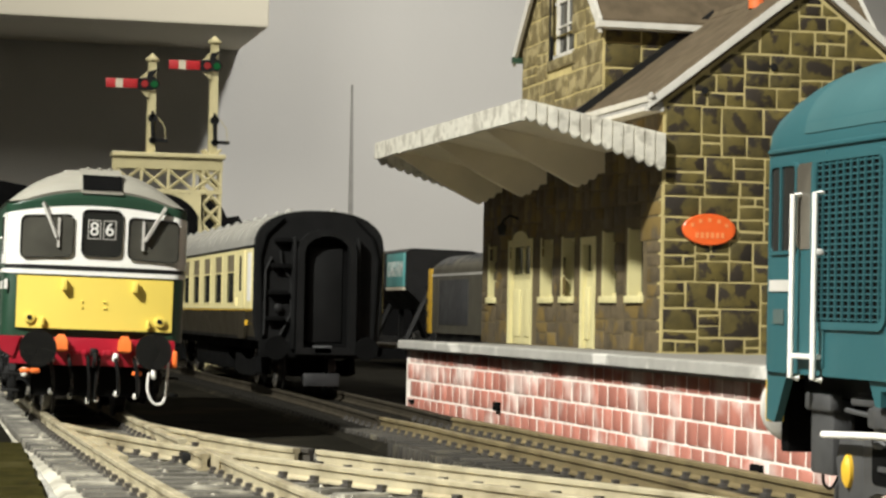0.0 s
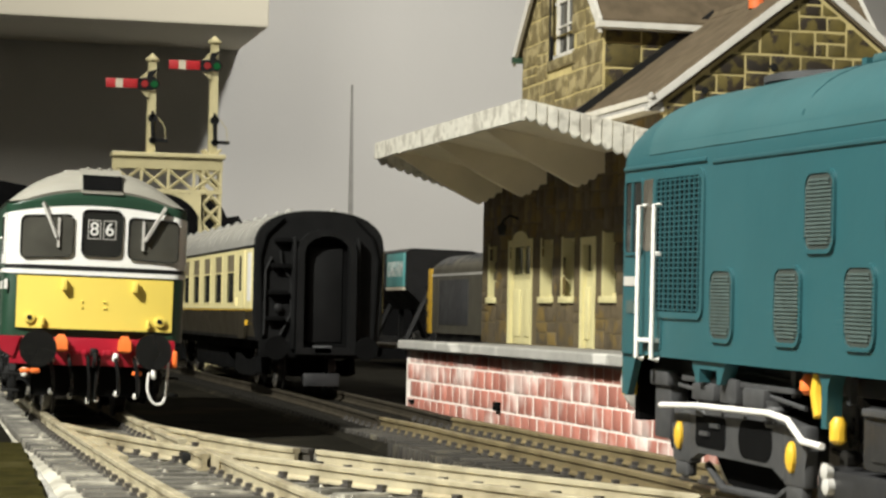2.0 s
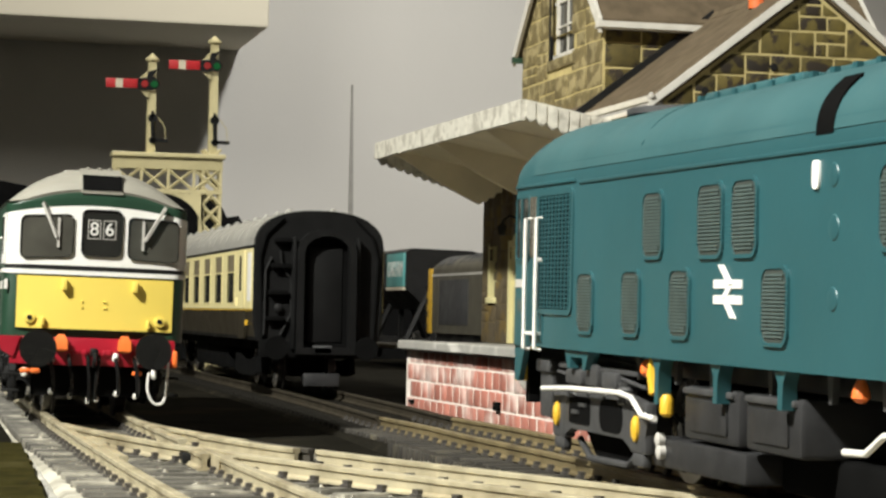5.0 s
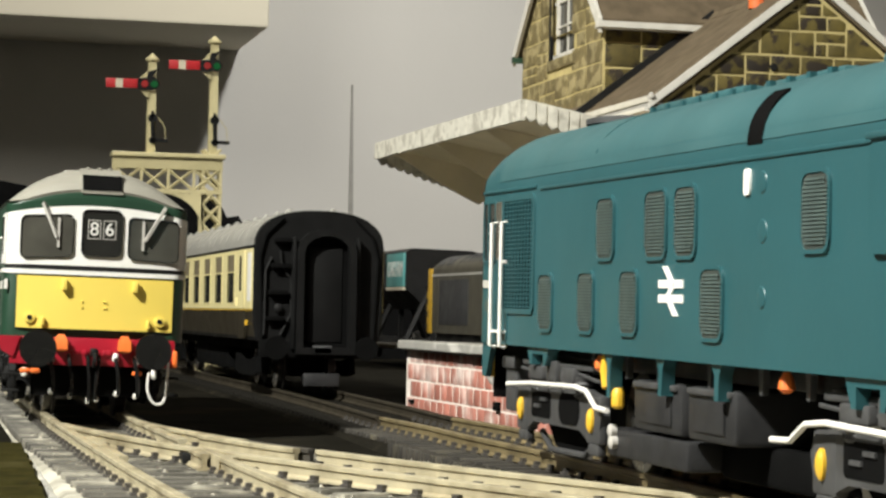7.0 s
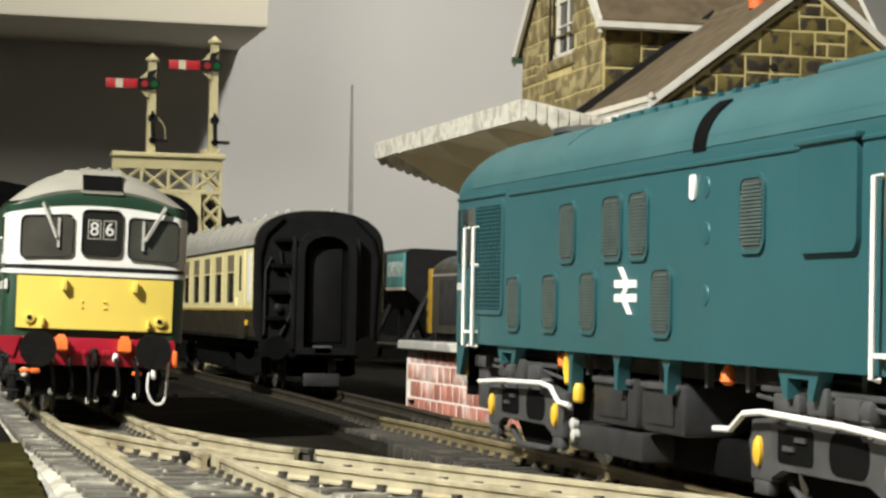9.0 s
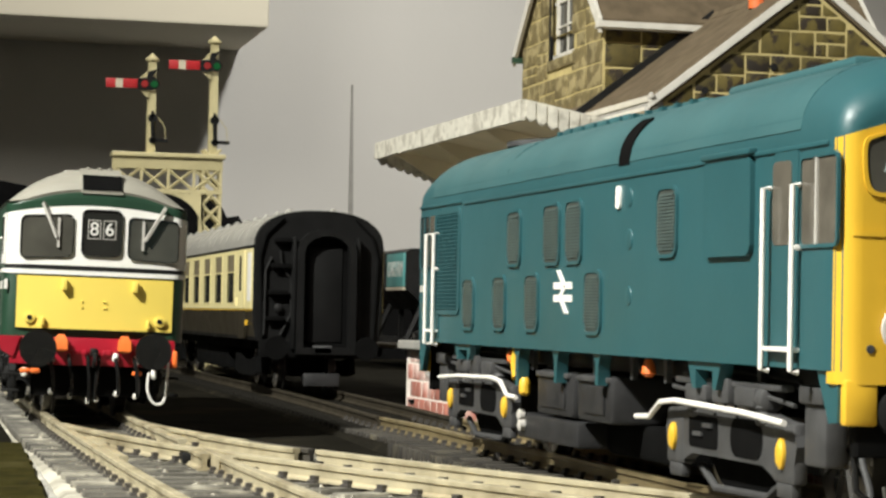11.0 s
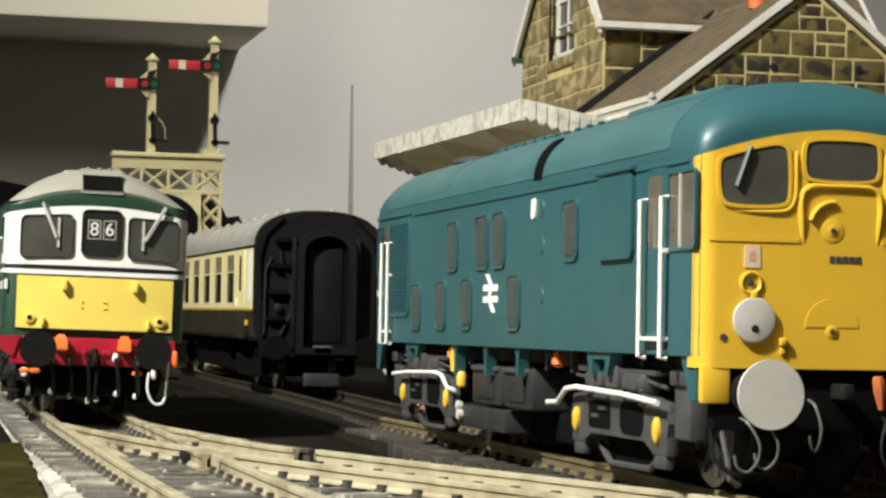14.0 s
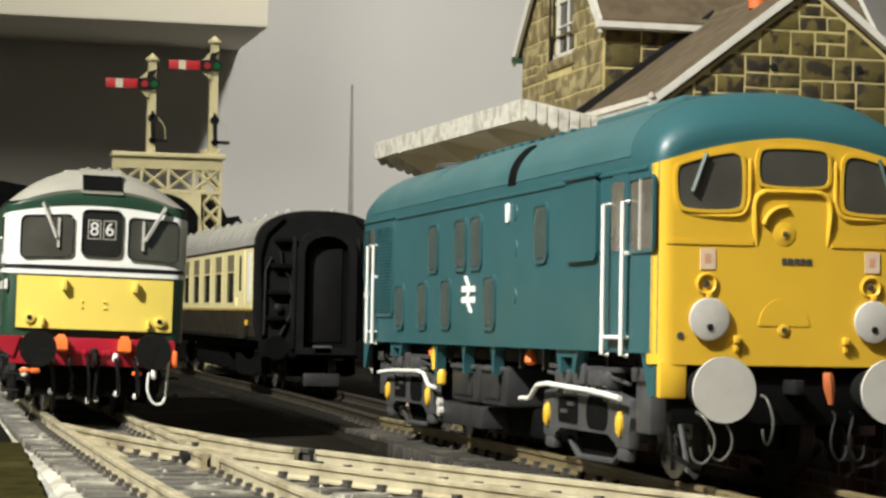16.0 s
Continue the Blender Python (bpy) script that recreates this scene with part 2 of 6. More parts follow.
def thing(name, label, category, at=(0, 0, 0), turn=0.0, group="", kind=""):
    ob = new(name)
    ob.empty_display_size = 0.01
    ob.matrix_basis = pose(at[0] * MM, at[1] * MM, at[2] * MM, 0, 0, turn)
    return tagged(ob, label, category, group, kind)


def again(ob, at, turn=None):
    """A copy of a part on the same mesh."""
    c = ob.copy()
    scene.collection.objects.link(c)
    c.location = [v * MM for v in at]
    if turn:
        c.rotation_euler = [radians(a) for a in turn]
    return c


def rounded(w, h, r, n=4, cx=0.0, cz=0.0):
    pts = []
    for sx, sz, a0 in ((1, 1, 0), (-1, 1, 90), (-1, -1, 180), (1, -1, 270)):
        for i in range(n + 1):
            a = radians(a0 + 90 * i / n)
            pts.append((cx + sx * (w / 2 - r) + r * math.cos(a), cz + sz * (h / 2 - r) + r * math.sin(a)))
    return pts


def lettering(name, text, size, material, parent, m, label="", extrude=0.12):
    """Built-in font; size in millimetres; m: pose in the parent's space, in metres."""
    cu = bpy.data.curves.new(name, "FONT")
    cu.body, cu.size, cu.extrude, cu.align_x, cu.align_y = text, size * MM, extrude * MM, "CENTER", "CENTER"
    tmp = bpy.data.objects.new(name + "_curve", cu)
    scene.collection.objects.link(tmp)
    dg = bpy.context.evaluated_depsgraph_get()
    me = bpy.data.meshes.new_from_object(tmp.evaluated_get(dg))
    bpy.data.objects.remove(tmp)
    me.materials.clear()
    me.materials.append(material)
    ob = new(name, me)
    ob.parent = parent
    ob.matrix_basis = m
    return tagged(ob, label)


# ---- room and baseboard ----
def room():
    x0, x1, y0, y1, z0, z1 = -1300, 1900, -1500, 1420, -760, 1600
    t = 60
    part("wall_north", Shape().box(x0, x1, y1, y1 + t, z0, z1), PLASTER, None, smooth=0)
    # the remaining walls, ceiling and floor are out of view, added for bounced light
    part("wall_south", Shape().box(x0, x1, y0 - t, y0, z0, z1), PLASTER, None, smooth=0)
    part("wall_west", Shape().box(x0 - t, x0, y0 - t, y1 + t, z0, z1), PLASTER, None, smooth=0)
    part("wall_east", Shape().box(x1, x1 + t, y0 - t, y1 + t, z0, z1), PLASTER, None, smooth=0)
    part("ceiling", Shape().box(x0 - t, x1 + t, y0 - t, y1 + t, z1, z1 + t), PLASTER, None, smooth=0)
    part("floor", Shape().box(x0 - t, x1 + t, y0 - t, y1 + t, z0 - t, z0), BOARD, None, smooth=0)
    for n, lab, cat in (("wall_north", "unseen plaster wall set for bounced light behind the layout", "wall"), ("wall_south", "unseen plaster wall set for bounced light", "wall"),
                        ("wall_west", "unseen plaster wall set for bounced light", "wall"), ("wall_east", "unseen plaster wall set for bounced light", "wall"),
                        ("ceiling", "unseen plaster ceiling set for bounced light", "ceiling"), ("floor", "unseen dark room floor", "floor")):
        tagged(bpy.data.objects[n], lab, cat, kind="structure")
    b = part("beam", Shape().box(x0, 204, 1300, y1, 190, 420, 2), BEAMW)
    tagged(b, "cream painted boxed beam under the ceiling on the wall", "beam", kind="structure")
    s = part("wall_strip", Shape().prism([(277.9, 171), (279.0, 171), (280.6, 84), (277.6, 84)], "y", 1418.8, 1420.2), STRIPM)
    tagged(s, "thin grey tapering strip on the pale wall", "strip", kind="structure")
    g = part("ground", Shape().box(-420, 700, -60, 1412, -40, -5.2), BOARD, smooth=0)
    tagged(g, "dark dusty baseboard of the model railway", "baseboard", kind="structure")
    q = Shape()
    # dark scenery behind the signal bracket
    out = [(-120, -5), (-120, 92), (20, 91), (60, 84), (100, 80)]
    out += [(140 + 22 * math.cos(a), 68 + 17 * math.sin(a)) for a in np.linspace(2.4, 0.2, 9)]
    out += [(162.5, 71), (168, 72), (172, 66), (173, 40), (173, -5)]
    q.prism(out, "y", 1160, 1190)
    q.prism([(173, -5), (173, 30), (240, 38), (330, 36), (420, 40), (420, -5)], "y", 1300, 1330)
    tagged(part("dark_scenery", q, SCENERY), "matt black scenic mound at the back of the baseboard", "scenery")


# ---- track ----
def curve_pts(keys, step=5.0):
    """A smooth line through (x, y, z) keys in order of falling y."""
    ys = [k[1] for k in keys]
    n = len(keys)
    sl = []
    for i in range(n):
        a, b = keys[max(i - 1, 0)], keys[min(i + 1, n - 1)]
        sl.append([(b[j] - a[j]) / (b[1] - a[1]) for j in (0, 2)])
    out = []
    for i in range(n - 1):
        a, b = keys[i], keys[i + 1]
        h = b[1] - a[1]
        m = max(1, int(abs(h) / step))
        for k in range(m):
            t = k / m
            h00, h10, h01, h11 = 2 * t**3 - 3 * t**2 + 1, t**3 - 2 * t**2 + t, -2 * t**3 + 3 * t**2, t**3 - t**2
            out.append(Vector((h00 * a[0] + h10 * h * sl[i][0] + h01 * b[0] + h11 * h * sl[i + 1][0], a[1] + h * t,
                               h00 * a[2] + h10 * h * sl[i][1] + h01 * b[2] + h11 * h * sl[i + 1][1])))
    out.append(Vector(keys[-1]))
    return out


RAILSEC = [(-1.1, -2.6), (1.1, -2.6), (1.1, -2.3), (0.35, -2.0), (0.35, -0.85), (0.72, -0.65), (0.72, -0.12), (0.58, 0), (-0.58, 0), (-0.72, -0.12), (-0.72, -0.65), (-0.35, -0.85), (-0.35, -2.0), (-1.1, -2.3)]


def side_line(line, off):
    out = []
    for i, p in enumerate(line):
        d = line[min(i + 1, len(line) - 1)] - line[max(i - 1, 0)]
        d.z = 0
        d.normalize()
        out.append(p + Vector((d.y, -d.x, 0)) * -off)
    return out


def rail(line, off, parent, lo=None, hi=None, name="rail", material=None):
    pts = side_line(line, off)
    pts = [p for p in pts if (lo is None or p.y >= lo) and (hi is None or p.y <= hi)]
    rings = []
    for i, p in enumerate(pts):
        d = pts[min(i + 1, len(pts) - 1)] - pts[max(i - 1, 0)]
        d.z = 0
        d.normalize()
        u = Vector((-d.y, d.x, 0))
        rings.append([p + u * a + Vector((0, 0, b)) for a, b in RAILSEC])
    return part(name, Shape().loft(rings), material or RAIL, parent)


def sleepers(line, parent, spacing, length, lo, hi, material=None):
    base = part("sleeper", Shape().box(-length / 2, length / 2, -1.6, 1.6, -1.5, 0, 0.15), material or SLEEPER, parent)
    chair = part("rail_chair", Shape().box(-1.9, 1.9, -1.0, 1.0, -0.1, 0.4, 0.12).box(-1.6, -0.8, -0.7, 0.7, 0.4, 1.0).box(0.8, 1.6, -0.7, 0.7, 0.4, 1.0), CHAIRM, parent)
    first = True
    acc = 0.0
    for a, b in zip(line, line[1:]):
        acc += (b - a).length
        if acc < spacing:
            continue
        acc = 0.0
        if not (lo <= a.y <= hi):
            continue
        d = (b - a).normalized()
        ang = math.degrees(math.atan2(d.x, -d.y))
        z = a.z - 2.65
        o = base if first else again(base, (0, 0, 0))
        o.location, o.rotation_euler = (a.x * MM, a.y * MM, z * MM), (0, 0, radians(ang + random.uniform(-0.6, 0.6)))
        if a.y < 520:
            for off in (-8.25, 8.25):
                p = a + Vector((d.y, -d.x, 0)) * -off
                c = chair if first and off < 0 else again(chair, (0, 0, 0))
                c.location, c.rotation_euler = (p.x * MM, p.y * MM, z * MM), (0, 0, radians(ang))
        first = False


def hump(y):
    """Height of the platform road's rail along the layout."""
    v = (y - 300) / 100
    return max(-1.4, v * v * (-0.764 + v * (0.112 + v * 0.139))) + 0.55 if y < 470 else -0.75


PLATFORM_ROAD = [(x, y, hump(y)) for x, y in ((115, 1100), (114.5, 880), (114.5, 700), (113.8, 620), (112, 540), (110.0, 480), (108.6, 430), (107.9, 390), (107.8, 350), (108.0, 300), (108.6, 250), (109.3, 200), (110.3, 150), (112, 90), (115, 30), (120, -40))]
LEFT_ROAD = [(37, 1100, -0.3), (37, 700, -0.3), (37, 520, -0.3), (36.8, 450, -0.2), (37.2, 400, 0), (38, 350, 0), (39, 300, 0), (40.3, 258, 0), (43, 200, 0), (46, 140, 0), (52, 40, 0)]
CROSSOVER = [(36.5, 448, -0.2), (38.5, 420, 0), (44, 392, 0), (51, 363, 0), (59.5, 338, 0), (68, 315, 0), (76, 295, 0), (83.5, 276, 0), (92, 252, 0), (99, 228, 0), (105, 200, 0), (110, 165, 0)]


def tracks():
    line = curve_pts(PLATFORM_ROAD, 2.0)
    t = thing("track", "model track beside the platform, brass-coloured rails on dark sleepers", "track", group="tracks", kind="structure")
    rail(line, -8.25, t, hi=478, material=RAILD), rail(line, 8.25, t, hi=478, material=RAILD)
    # past y 478 rails and sleepers take the colours that hold painted shade
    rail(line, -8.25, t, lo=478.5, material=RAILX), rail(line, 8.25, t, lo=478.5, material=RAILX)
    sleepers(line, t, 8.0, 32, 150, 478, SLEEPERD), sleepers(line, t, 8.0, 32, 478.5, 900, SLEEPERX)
    sh = Shape()
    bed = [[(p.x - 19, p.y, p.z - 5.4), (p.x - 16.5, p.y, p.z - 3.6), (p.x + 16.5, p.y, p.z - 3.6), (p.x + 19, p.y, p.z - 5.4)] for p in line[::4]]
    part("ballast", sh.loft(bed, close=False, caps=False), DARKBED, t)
    line2 = curve_pts(LEFT_ROAD, 2.0)
    t2 = thing("track", "model track under the green locomotive, bright rails on dusty sleepers", "track", group="tracks", kind="structure")
    rail(line2, -8.25, t2), rail(line2, 8.25, t2, hi=352), rail(line2, 8.25, t2, lo=376)
    sleepers(line2, t2, 7.0, 31, 150, 720)
    line3 = curve_pts(CROSSOVER, 2.0)
    t3 = thing("turnout", "model turnout with bright rails crossing towards the platform track", "turnout", group="tracks", kind="structure")
    rail(line3, -8.25, t3, hi=428), rail(line3, 8.25, t3, lo=373.5), rail(line3, 8.25, t3, lo=350, hi=373.4, material=SLEEPERD), rail(line3, 8.25, t3, hi=349.5)
    rail(line3, 6.6, t3, lo=352, hi=392, name="check_rail"), rail(line2, -6.6, t3, lo=330, hi=385, name="check_rail")
    rail(line2, 6.4, t3, lo=338, hi=352, name="wing_rail")
    part("frog", Shape().prism([(44.6, 352), (46.2, 352), (49.5, 336), (46.0, 332)], "z", -3.0, -0.4), RAIL, t3)
    part("frog_gap", Shape().box(43.2, 45.2, 354, 361, -2.6, -0.9, 0.2), BLACK, t3, "black plastic insulating block")
    sleepers(line3, t3, 7.0, 33, 150, 400)
    bed = Shape()
    pts = curve_pts([(30, 1100, 0), (30, 470, 0), (28, 380, 0), (28, 250, 0), (30, 100, 0), (32, 0, 0)], 20)
    bed.loft([[(p.x - 9, p.y, -5.4), (p.x - 6, p.y, -3.5), (min(97, 52 + max(0, 420 - p.y) * 0.5), p.y, -3.5), (min(100, 55 + max(0, 420 - p.y) * 0.5), p.y, -5.4)] for p in pts], close=False, caps=False)
    part("ballast", bed, BALLAST, t2)
    # loose grains between the sleepers
    sh = Shape()
    rng = random.Random(21)
    for _ in range(2600):
        y = rng.uniform(200, 440)
        x = rng.uniform(23, min(96, 54 + max(0, 430 - y) * 0.5))
        r = rng.uniform(0.25, 0.65)
        c = Vector((x, y, -3.35 + rng.uniform(0, 0.35)))
        vs = [sh.bm.verts.new(c + Vector(d) * r * rng.uniform(0.6, 1.2)) for d in ((1, 0, 0), (-1, 0, 0), (0, 1, 0), (0, -1, 0), (0, 0, 1), (0, 0, -1))]
        for a, b, k in ((0, 2, 4), (2, 1, 4), (1, 3, 4), (3, 0, 4), (2, 0, 5), (1, 2, 5), (3, 1, 5), (0, 3, 5)):
            sh.bm.faces.new((vs[a], vs[b], vs[k]))
    tagged(part("ballast_grains", sh, GRAIN, None, smooth=0), "loose pale and dark ballast grains between the sleepers", "ballast", kind="stuff")
    # raised webbed strip beside the platform road
    w = thing("sleeper_strip", "dark ribbed plastic sleeper strip beside the rail", "track part")
    rib = part("strip", Shape().box(88.2, 90.2, 318, 404, -4.9, -3.0), SLEEPERD, w)
    one = part("rib", Shape().box(-1.4, 1.4, -0.9, 0.9, -4.9, -1.9, 0.15), SLEEPERD, w)
    ys = np.arange(320, 404, 4.2)
    for i, y in enumerate(ys):
        o = one if i == 0 else again(one, (0, 0, 0))
        o.location = (88.0 * MM, y * MM, 0)
    m = thing("grass_mat", "dark olive grass mat with a pale frayed edge", "ground cover")
    sh = Shape()
    ring = []
    for i in range(40):
        y = 430 - i * 6
        ring.append([(-80, y, -4.2), (21.5 - 0.02 * (430 - y) + random.uniform(-0.5, 0.5), y, -3.9 + random.uniform(-0.2, 0.3)), (22.3 - 0.02 * (430 - y), y, -5.0)])
    part("mat", sh.loft(ring, close=False, caps=False), GRASS, m)
    part("edge", Shape().loft([[(22.2 - 0.02 * (430 - y) + random.uniform(-0.3, 0.3), y, -4.0), (23.2 - 0.02 * (430 - y) + random.uniform(-0.45, 0.45), y, -4.1), (23.4 - 0.02 * (430 - y), y, -4.9), (22.0 - 0.02 * (430 - y), y, -4.9)] for y in np.arange(400, 180, -5.0)]), LIP, m, "torn pale card edge")


# ---- platform ----
def platform():
    p = thing("platform", "grey card station platform with a white edge and brick face", "platform", kind="structure")
    deck = []
    for y in np.linspace(250, 660, 42):
        x = np.interp(y, [250, 342, 400, 470, 540, 630, 660], [136.5, 138, 139.5, 140.5, 140, 138.5, 146])
        deck.append([(x + 1.2, y, 11.4), (x + 1.2, y, 14.15), (187, y, 13.06), (700, y, 13.06), (700, y, 11.4)])
    part("deck", Shape().loft(deck), PLAT, p)
    part("deck_extension", Shape().prism([(140, 640), (138, 690), (420, 860), (420, 640)], "z", 11.6, 12.75), PLAT, p)
    sh = Shape()
    rings = []
    for i in range(127):
        y = 252 + i * 3.0
        x = np.interp(y, [250, 342, 400, 470, 540, 630], [136.5, 138, 139.5, 140.5, 140, 138.5])
        j = random.uniform(-0.12, 0.12)
        rings.append([(x + j, y, 12.2), (x + j, y, 14.15 + random.uniform(-0.1, 0.1)), (x + 0.5, y, 14.4), (x + 5, y, 14.3), (x + 5, y, 12.2)])
    part("edging", sh.loft(rings), LIP, p, "chipped white painted platform edge")
    part("wall", Shape().prism([(140.2, 250), (141.6, 342), (143.0, 400), (144.0, 470), (143.5, 540), (141.4, 630), (146, 634), (660, 634), (660, 250)], "z", -5.2, 12.3), MORTARW, p)
    for x, y, z, h in ((142.9, 534, -0.6, 2.2), (141.3, 356, -3.4, 1.6), (141.2, 622, -3.0, 1.0)):
        part("weep_hole", Shape().box(x - 0.5, x + 0.6, y - 2.2, y + 2.2, z - h / 2, z + h / 2, 0.2), MATTBLACK, p, "small dark hole in the brick face")
    return p


# ---- stonework ----
def split_rects(x0, x1, z0, z1, lo, hi, rng):
    """Random squared rubble: cuts a rectangle until its pieces are stone-sized."""
    w, h = x1 - x0, z1 - z0
    if (w <= hi[0] and h <= hi[1] and rng.random() < 0.75) or (w < 2 * lo[0] and h < 2 * lo[1]):
        return [(x0, x1, z0, z1)]
    if (h > w * 0.55 and h >= 2 * lo[1]) or w < 2 * lo[0]:
        c = z0 + h * rng.uniform(0.35, 0.65)
        return split_rects(x0, x1, z0, c, lo, hi, rng) + split_rects(x0, x1, c, z1, lo, hi, rng)
    c = x0 + w * rng.uniform(0.35, 0.65)
    return split_rects(x0, c, z0, z1, lo, hi, rng) + split_rects(c, x1, z0, z1, lo, hi, rng)


def clip_poly(poly, a, b):
    """The part of a polygon left of the line from a to b."""
    out = []
    side = lambda p: (b[0] - a[0]) * (p[1] - a[1]) - (b[1] - a[1]) * (p[0] - a[0])
    for i, p in enumerate(poly):
        q = poly[(i + 1) % len(poly)]
        sp, sq = side(p), side(q)
        if sp >= 0:
            out.append(p)
        if sp * sq < 0:
            t = sp / (sp - sq)
            out.append((p[0] + t * (q[0] - p[0]), p[1] + t * (q[1] - p[1])))
    return out


def stone_piece(poly, axis, face, proud, rng):
    """A stone with a bevelled, uneven rim, standing proud of a wall's face towards minus axis."""
    cx, cz = sum(p[0] for p in poly) / len(poly), sum(p[1] for p in poly) / len(poly)
    j = lambda v: v + rng.uniform(-0.14, 0.14)
    base = [(j(a), j(b)) for a, b in poly]
    rim = [(a + (cx - a) * 0.10 / max(0.8, abs(cx - a)) * 2, b + (cz - b) * 0.10 / max(0.8, abs(cz - b)) * 2) for a, b in base]
    at = (lambda p, d: (face - d, p[0], p[1])) if axis == "x" else (lambda p, d: (p[0], face - d, p[1]))
    sh = Shape()
    sh.loft([[at(p, -0.05) for p in base], [at(p, proud * 0.6) for p in base], [at(p, proud) for p in rim]])
    return sh


def stone_wall(parent, axis, face, rect, lo, hi, material, seed, clips=(), holes=(), gap=0.62, proud=0.22):
    rng = random.Random(seed)
    for a0, a1, c0, c1 in split_rects(*rect, lo, hi, rng):
        poly = [(a0 + gap / 2, c0 + gap / 2), (a1 - gap / 2, c0 + gap / 2), (a1 - gap / 2, c1 - gap / 2), (a0 + gap / 2, c1 - gap / 2)]
        for a, b in clips:
            poly = clip_poly(poly, a, b)
            if len(poly) < 3:
                break
        if len(poly) < 3:
            continue
        if any(h[0] < (a0 + a1) / 2 < h[1] and h[2] < (c0 + c1) / 2 < h[3] for h in holes):
            continue
        area2 = abs(sum(poly[i][0] * poly[i - 1][1] - poly[i - 1][0] * poly[i][1] for i in range(len(poly))))
        if area2 < 2.0:
            continue
        part("stone", stone_piece(poly, axis, face, proud * rng.uniform(0.7, 1.3), rng), material, parent)


# ---- station building ----
WX, Y0, Y1 = 189.0, 544.2, 728.0      # track-side wall plane, near gable plane, far end
EZ, RZ, RX = 78.5, 109.5, 229.5       # eaves, ridge height, ridge line
OPENINGS = ((709.5, 718.5, 28, 45.3, "w"), (666, 693.5, 13.1, 46.3, "d"), (643.5, 655.5, 28, 45.6, "w"), (621.5, 633, 28, 45.4, "w"), (600.5, 614, 13.1, 45.0, "d"), (581.5, 593.2, 28, 45.8, "w"), (559, 570.6, 28, 45.9, "w"))


def wall_with_holes(x0, x1, y0, y1, z0, z1, holes):
    """A wall slab along y with rectangular openings cut through."""
    sh = Shape()
    hs = sorted(holes)
    y = y0
    for a, b, c, d in hs:
        if a > y:
            sh.box(x0, x1, y, a, z0, z1)
        if c > z0:
            sh.box(x0, x1, a, b, z0, c)
        sh.box(x0, x1, a, b, d, z1)
        y = b
    sh.box(x0, x1, y, y1, z0, z1)
    bmesh.ops.remove_doubles(sh.bm, verts=sh.bm.verts, dist=0.0005)
    return sh


def station():
    s = thing("station_building", "model stone station building with brown roofs and white bargeboards", "building")
    holes = [o[:4] for o in OPENINGS]
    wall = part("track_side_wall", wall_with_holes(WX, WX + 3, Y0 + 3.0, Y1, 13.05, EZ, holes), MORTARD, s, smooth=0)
    gx1 = 2 * RX - WX
    gable = part("gable_wall", Shape().prism([(WX, 13.05), (gx1, 13.05), (gx1, EZ), (RX, RZ), (WX, EZ)], "y", Y0, Y0 + 3), MORTAR, s)
    part("rear_wall", Shape().box(gx1 - 3, gx1, Y0 + 3, Y1, 13.05, EZ), MORTAR, s, smooth=0)
    part("end_wall", Shape().prism([(WX + 3, 13.05), (gx1 - 3, 13.05), (gx1 - 3, EZ), (RX, RZ - 2), (WX + 3, EZ)], "y", Y1 - 3, Y1), MORTAR, s)
    part("interior_floor", Shape().box(WX + 3, gx1 - 3, Y0 + 3, Y1 - 3, 13.1, 13.6), BLACK, s, smooth=0)
    part("interior_partition", Shape().box(WX + 22, WX + 24, Y0 + 3, Y1 - 3, 13.6, 70), BLACK, s, smooth=0)
    # roof slopes
    k = (RZ - EZ) / (RX - WX)
    for sgn in (-1, 1):
        def pt(d, up):
            return (RX + sgn * d, RZ - k * d + up)
        part("roof_slope", Shape().prism([pt(0, 0.4), pt(RX - WX + 4.0, 0.4), pt(RX - WX + 4.0, 2.0), pt(0, 2.2)], "y", Y0 - 1.0, Y1 + 3), ROOFB, s)
        b = part("bargeboard", Shape().prism([pt(-0.2, 1.2), pt(RX - WX + 4.6, 1.2), pt(RX - WX + 4.6, 3.4), pt(-0.2, 3.6)], "y", Y0 - 1.9, Y0 - 0.8), BARGE, s)
    g = part("gutter", Shape().prism([(WX - 4.9, EZ - 0.5), (WX - 5.2, EZ + 0.9), (WX - 2.6, EZ + 1.1), (WX - 2.8, EZ - 0.7)], "y", Y0 - 1.8, Y1 + 3), BARGE, s)
    part("gutter_lip", Shape().prism([(WX - 5.5, EZ - 2.9), (WX - 5.5, EZ - 1.9), (WX - 0.2, EZ - 1.7), (WX - 0.2, EZ - 2.9)], "y", Y0 - 0.6, Y1 + 2), BARGE, s)
    part("eaves_board", Shape().prism([(WX - 4.5, EZ - 1.95), (WX - 4.4, EZ - 0.45), (WX - 0.4, EZ - 0.45), (WX - 0.4, EZ - 1.65)], "y", Y0 - 0.5, Y1 + 2), GREYTAPE, s)
    part("gutter_cap", Shape().lathe((WX - 4.2, Y0 - 2.2, EZ + 1.0), "y", [(0, -0.4), (0.7, -0.3), (0.8, 0), (0.7, 0.4), (0, 0.5)], 12), BARGE, s)
    part("ridge_tiles", Shape().prism([(RX - 2, RZ + 0.8), (RX, RZ + 3.2), (RX + 2, RZ + 0.8)], "y", Y0 - 1.5, Y1 + 2), ROOFB, s)
    pot = part("chimney_pot", Shape().lathe((226.4, 575, 108.2), "z", [(2.4, 0), (2.4, 8), (2.9, 8.4), (2.9, 9.6), (2.0, 9.8), (1.9, 6)], 16), TERRA, s, "small orange chimney pot")
